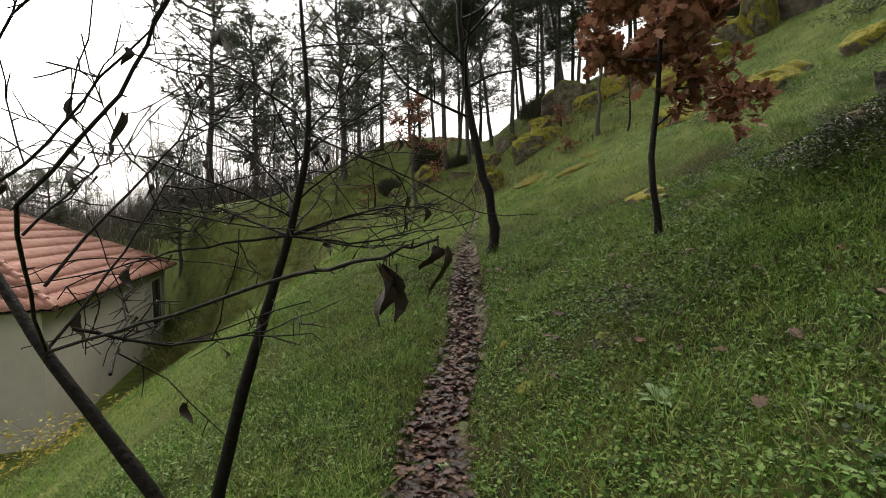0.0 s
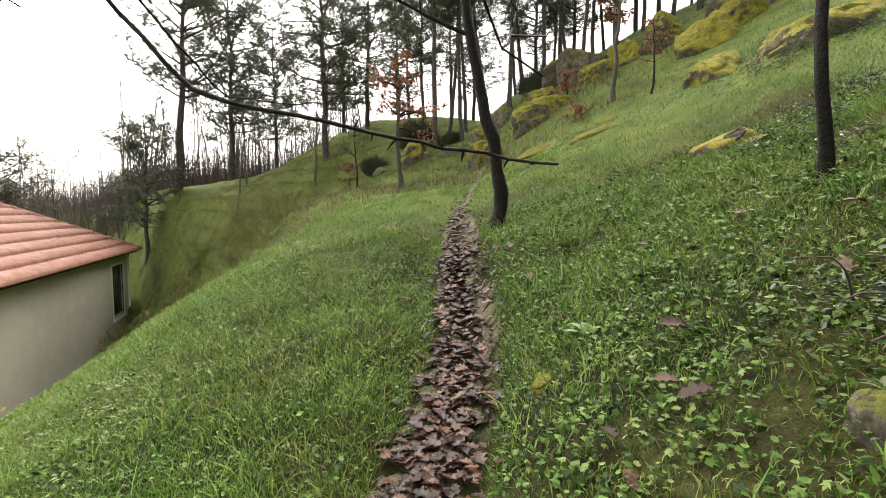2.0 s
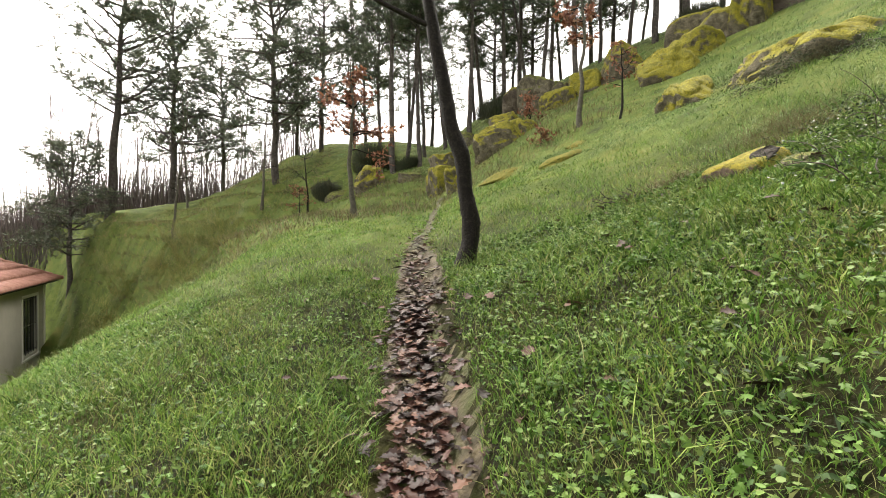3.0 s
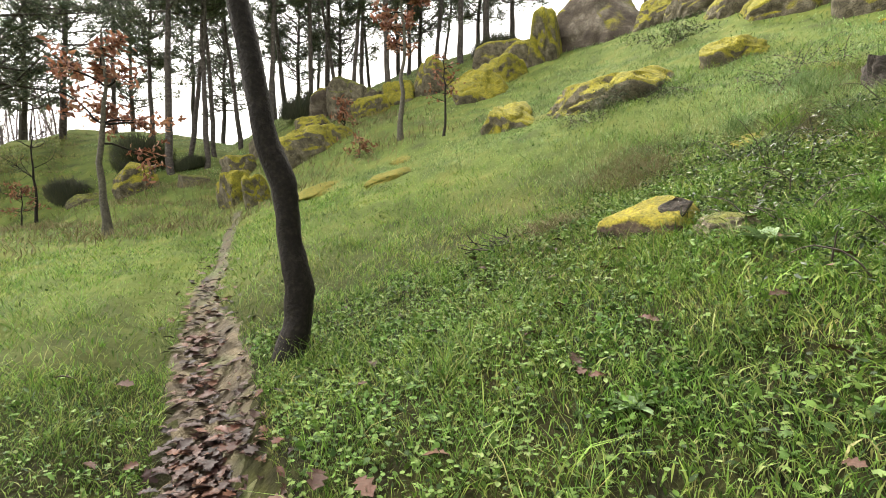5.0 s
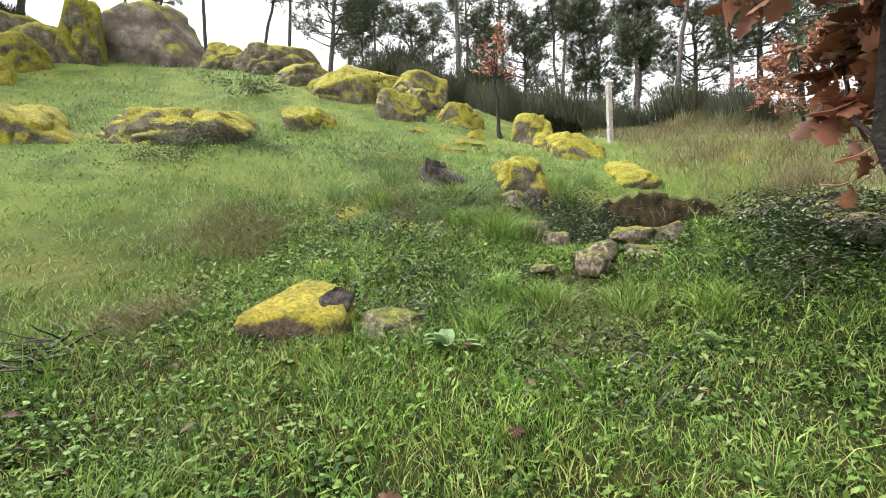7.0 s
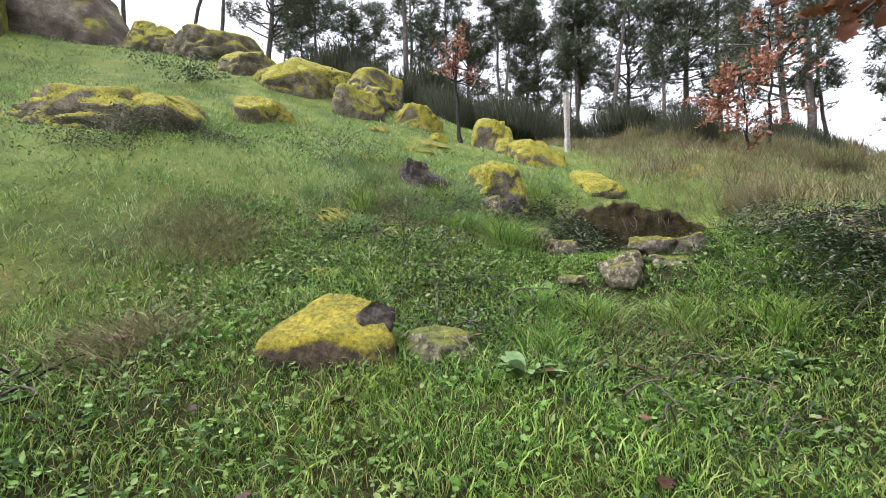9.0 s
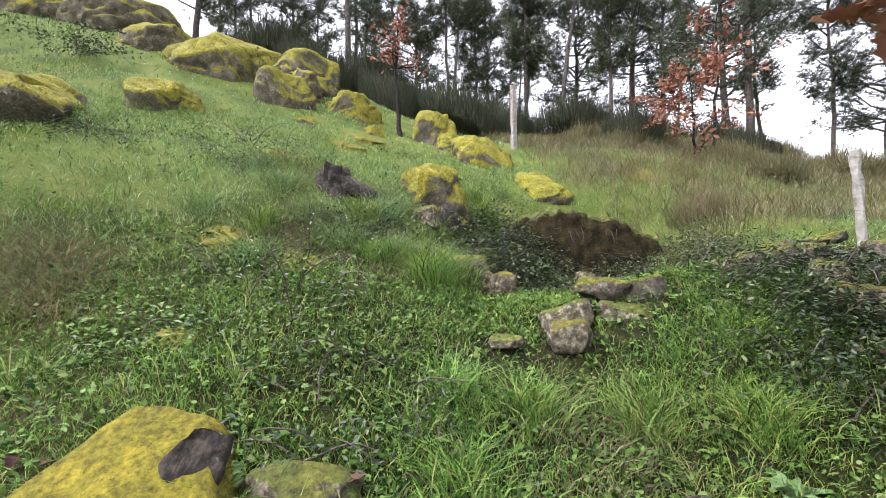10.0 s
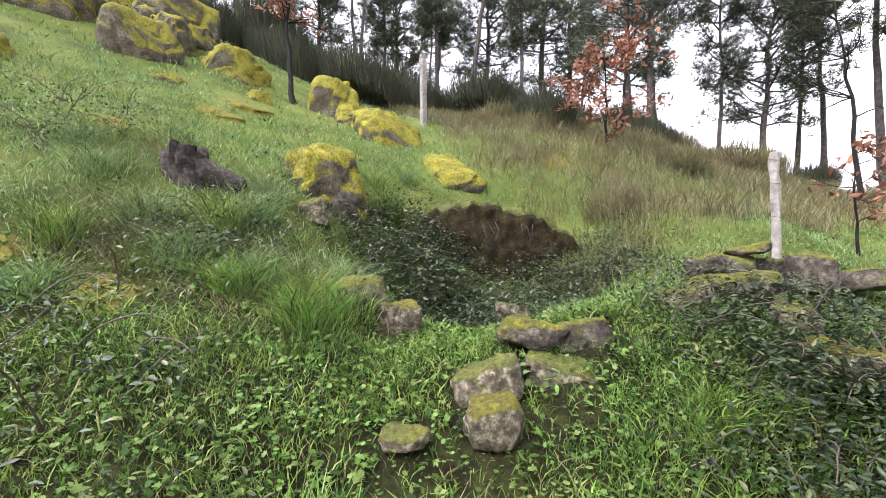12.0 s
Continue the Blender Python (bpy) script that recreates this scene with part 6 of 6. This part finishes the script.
def stick_pile(seed, x, y, n, wide):
    r = np.random.default_rng(seed)
    ob = thing("stick_pile", x, y, float(ground_z(np.array(x), np.array(y))), label="wet pile of dead twigs and black leaves in the grass", category="twigs")
    for q in range(n):
        sx, sy = wide * r.uniform(-1, 1), wide * r.uniform(-1, 1)
        sz = float(ground_z(np.array(x + sx), np.array(y + sy))) - ob.location.z + 0.03 + 0.07 * r.random()
        a = r.uniform(0, 6.3)
        g = Geo()
        g.tube(bent(r, (sx, sy, sz), (math.cos(a), math.sin(a), 0.05), r.uniform(0.10, 0.28), 4, 0.2), np.linspace(0.006, 0.003, 5), 5)
        part("stick", g, m_bark if q % 3 else m_twig, ob)


stick_pile(801, 2.48, 8.13, 34, 0.16)

# clover and other small herbs
for count, x0, x1, y0, y1, size in ((56000, -3.0, 4.6, 1.2, 8.0, 0.017), (30000, -5, 9, -1, 12, 0.021)):
    x, y = tufted(rng, count, x0, x1, y0, y1, 14, 0.09)
    keep = ~in_path(x, y, 0.26) & (rng.random(len(x)) < (1.15 - 0.8 * lush(x + 3, y)) * np.where(x > path_x(y), 1.0, 0.4))
    x, y = x[keep], y[keep]
    g = Geo()
    up = rng.uniform(0.02, 0.085, len(x))
    g.spread(ROUND_V, ROUND_F, np.stack([x, y, ground_z(x, y) + up * 0.8], 1), turns(rng, len(x), 0.25, 0.4), size * rng.uniform(0.5, 1.4, len(x)))
    tagged(new("clover", g.mesh("clover", m_herb)), "round-leaved clover and herbs among the grass", "herbs", kind="stuff")
x, y = tufted(rng, 74000, -3.0, 5.4, 1.2, 8.4, 9, 0.04)
keep = ~in_path(x, y, 0.27) & (rng.random(len(x)) < np.where(x > path_x(y), 1.0, 0.15)) & ~by_stone(x, y, 0.10)
x, y = x[keep], y[keep]
g = Geo()
g.spread(CUT_V, CUT_F, np.stack([x, y, ground_z(x, y) + rng.uniform(0.012, 0.05, len(x))], 1), turns(rng, len(x), 0.5, 0.5), rng.uniform(0.018, 0.045, len(x)))
tagged(new("low_herbs", g.mesh("low_herbs", m_herb)), "dense low cut-leaved herbs covering the turf", "herbs", kind="stuff")
x, y = tufted(rng, 14000, -3.0, 5.2, 1.2, 8.2, 11, 0.045)
keep = ~in_path(x, y, 0.3)
x, y = x[keep], y[keep]
g = Geo()
g.spread(OVAL_V, OVAL_F, np.stack([x, y, ground_z(x, y) + rng.uniform(0.01, 0.06, len(x))], 1), turns(rng, len(x), 0.7, 0.5), rng.uniform(0.018, 0.05, len(x)))
tagged(new("plantain", g.mesh("plantain", m_herb)), "broad-leaved herbs in small rosettes", "herbs", kind="stuff")
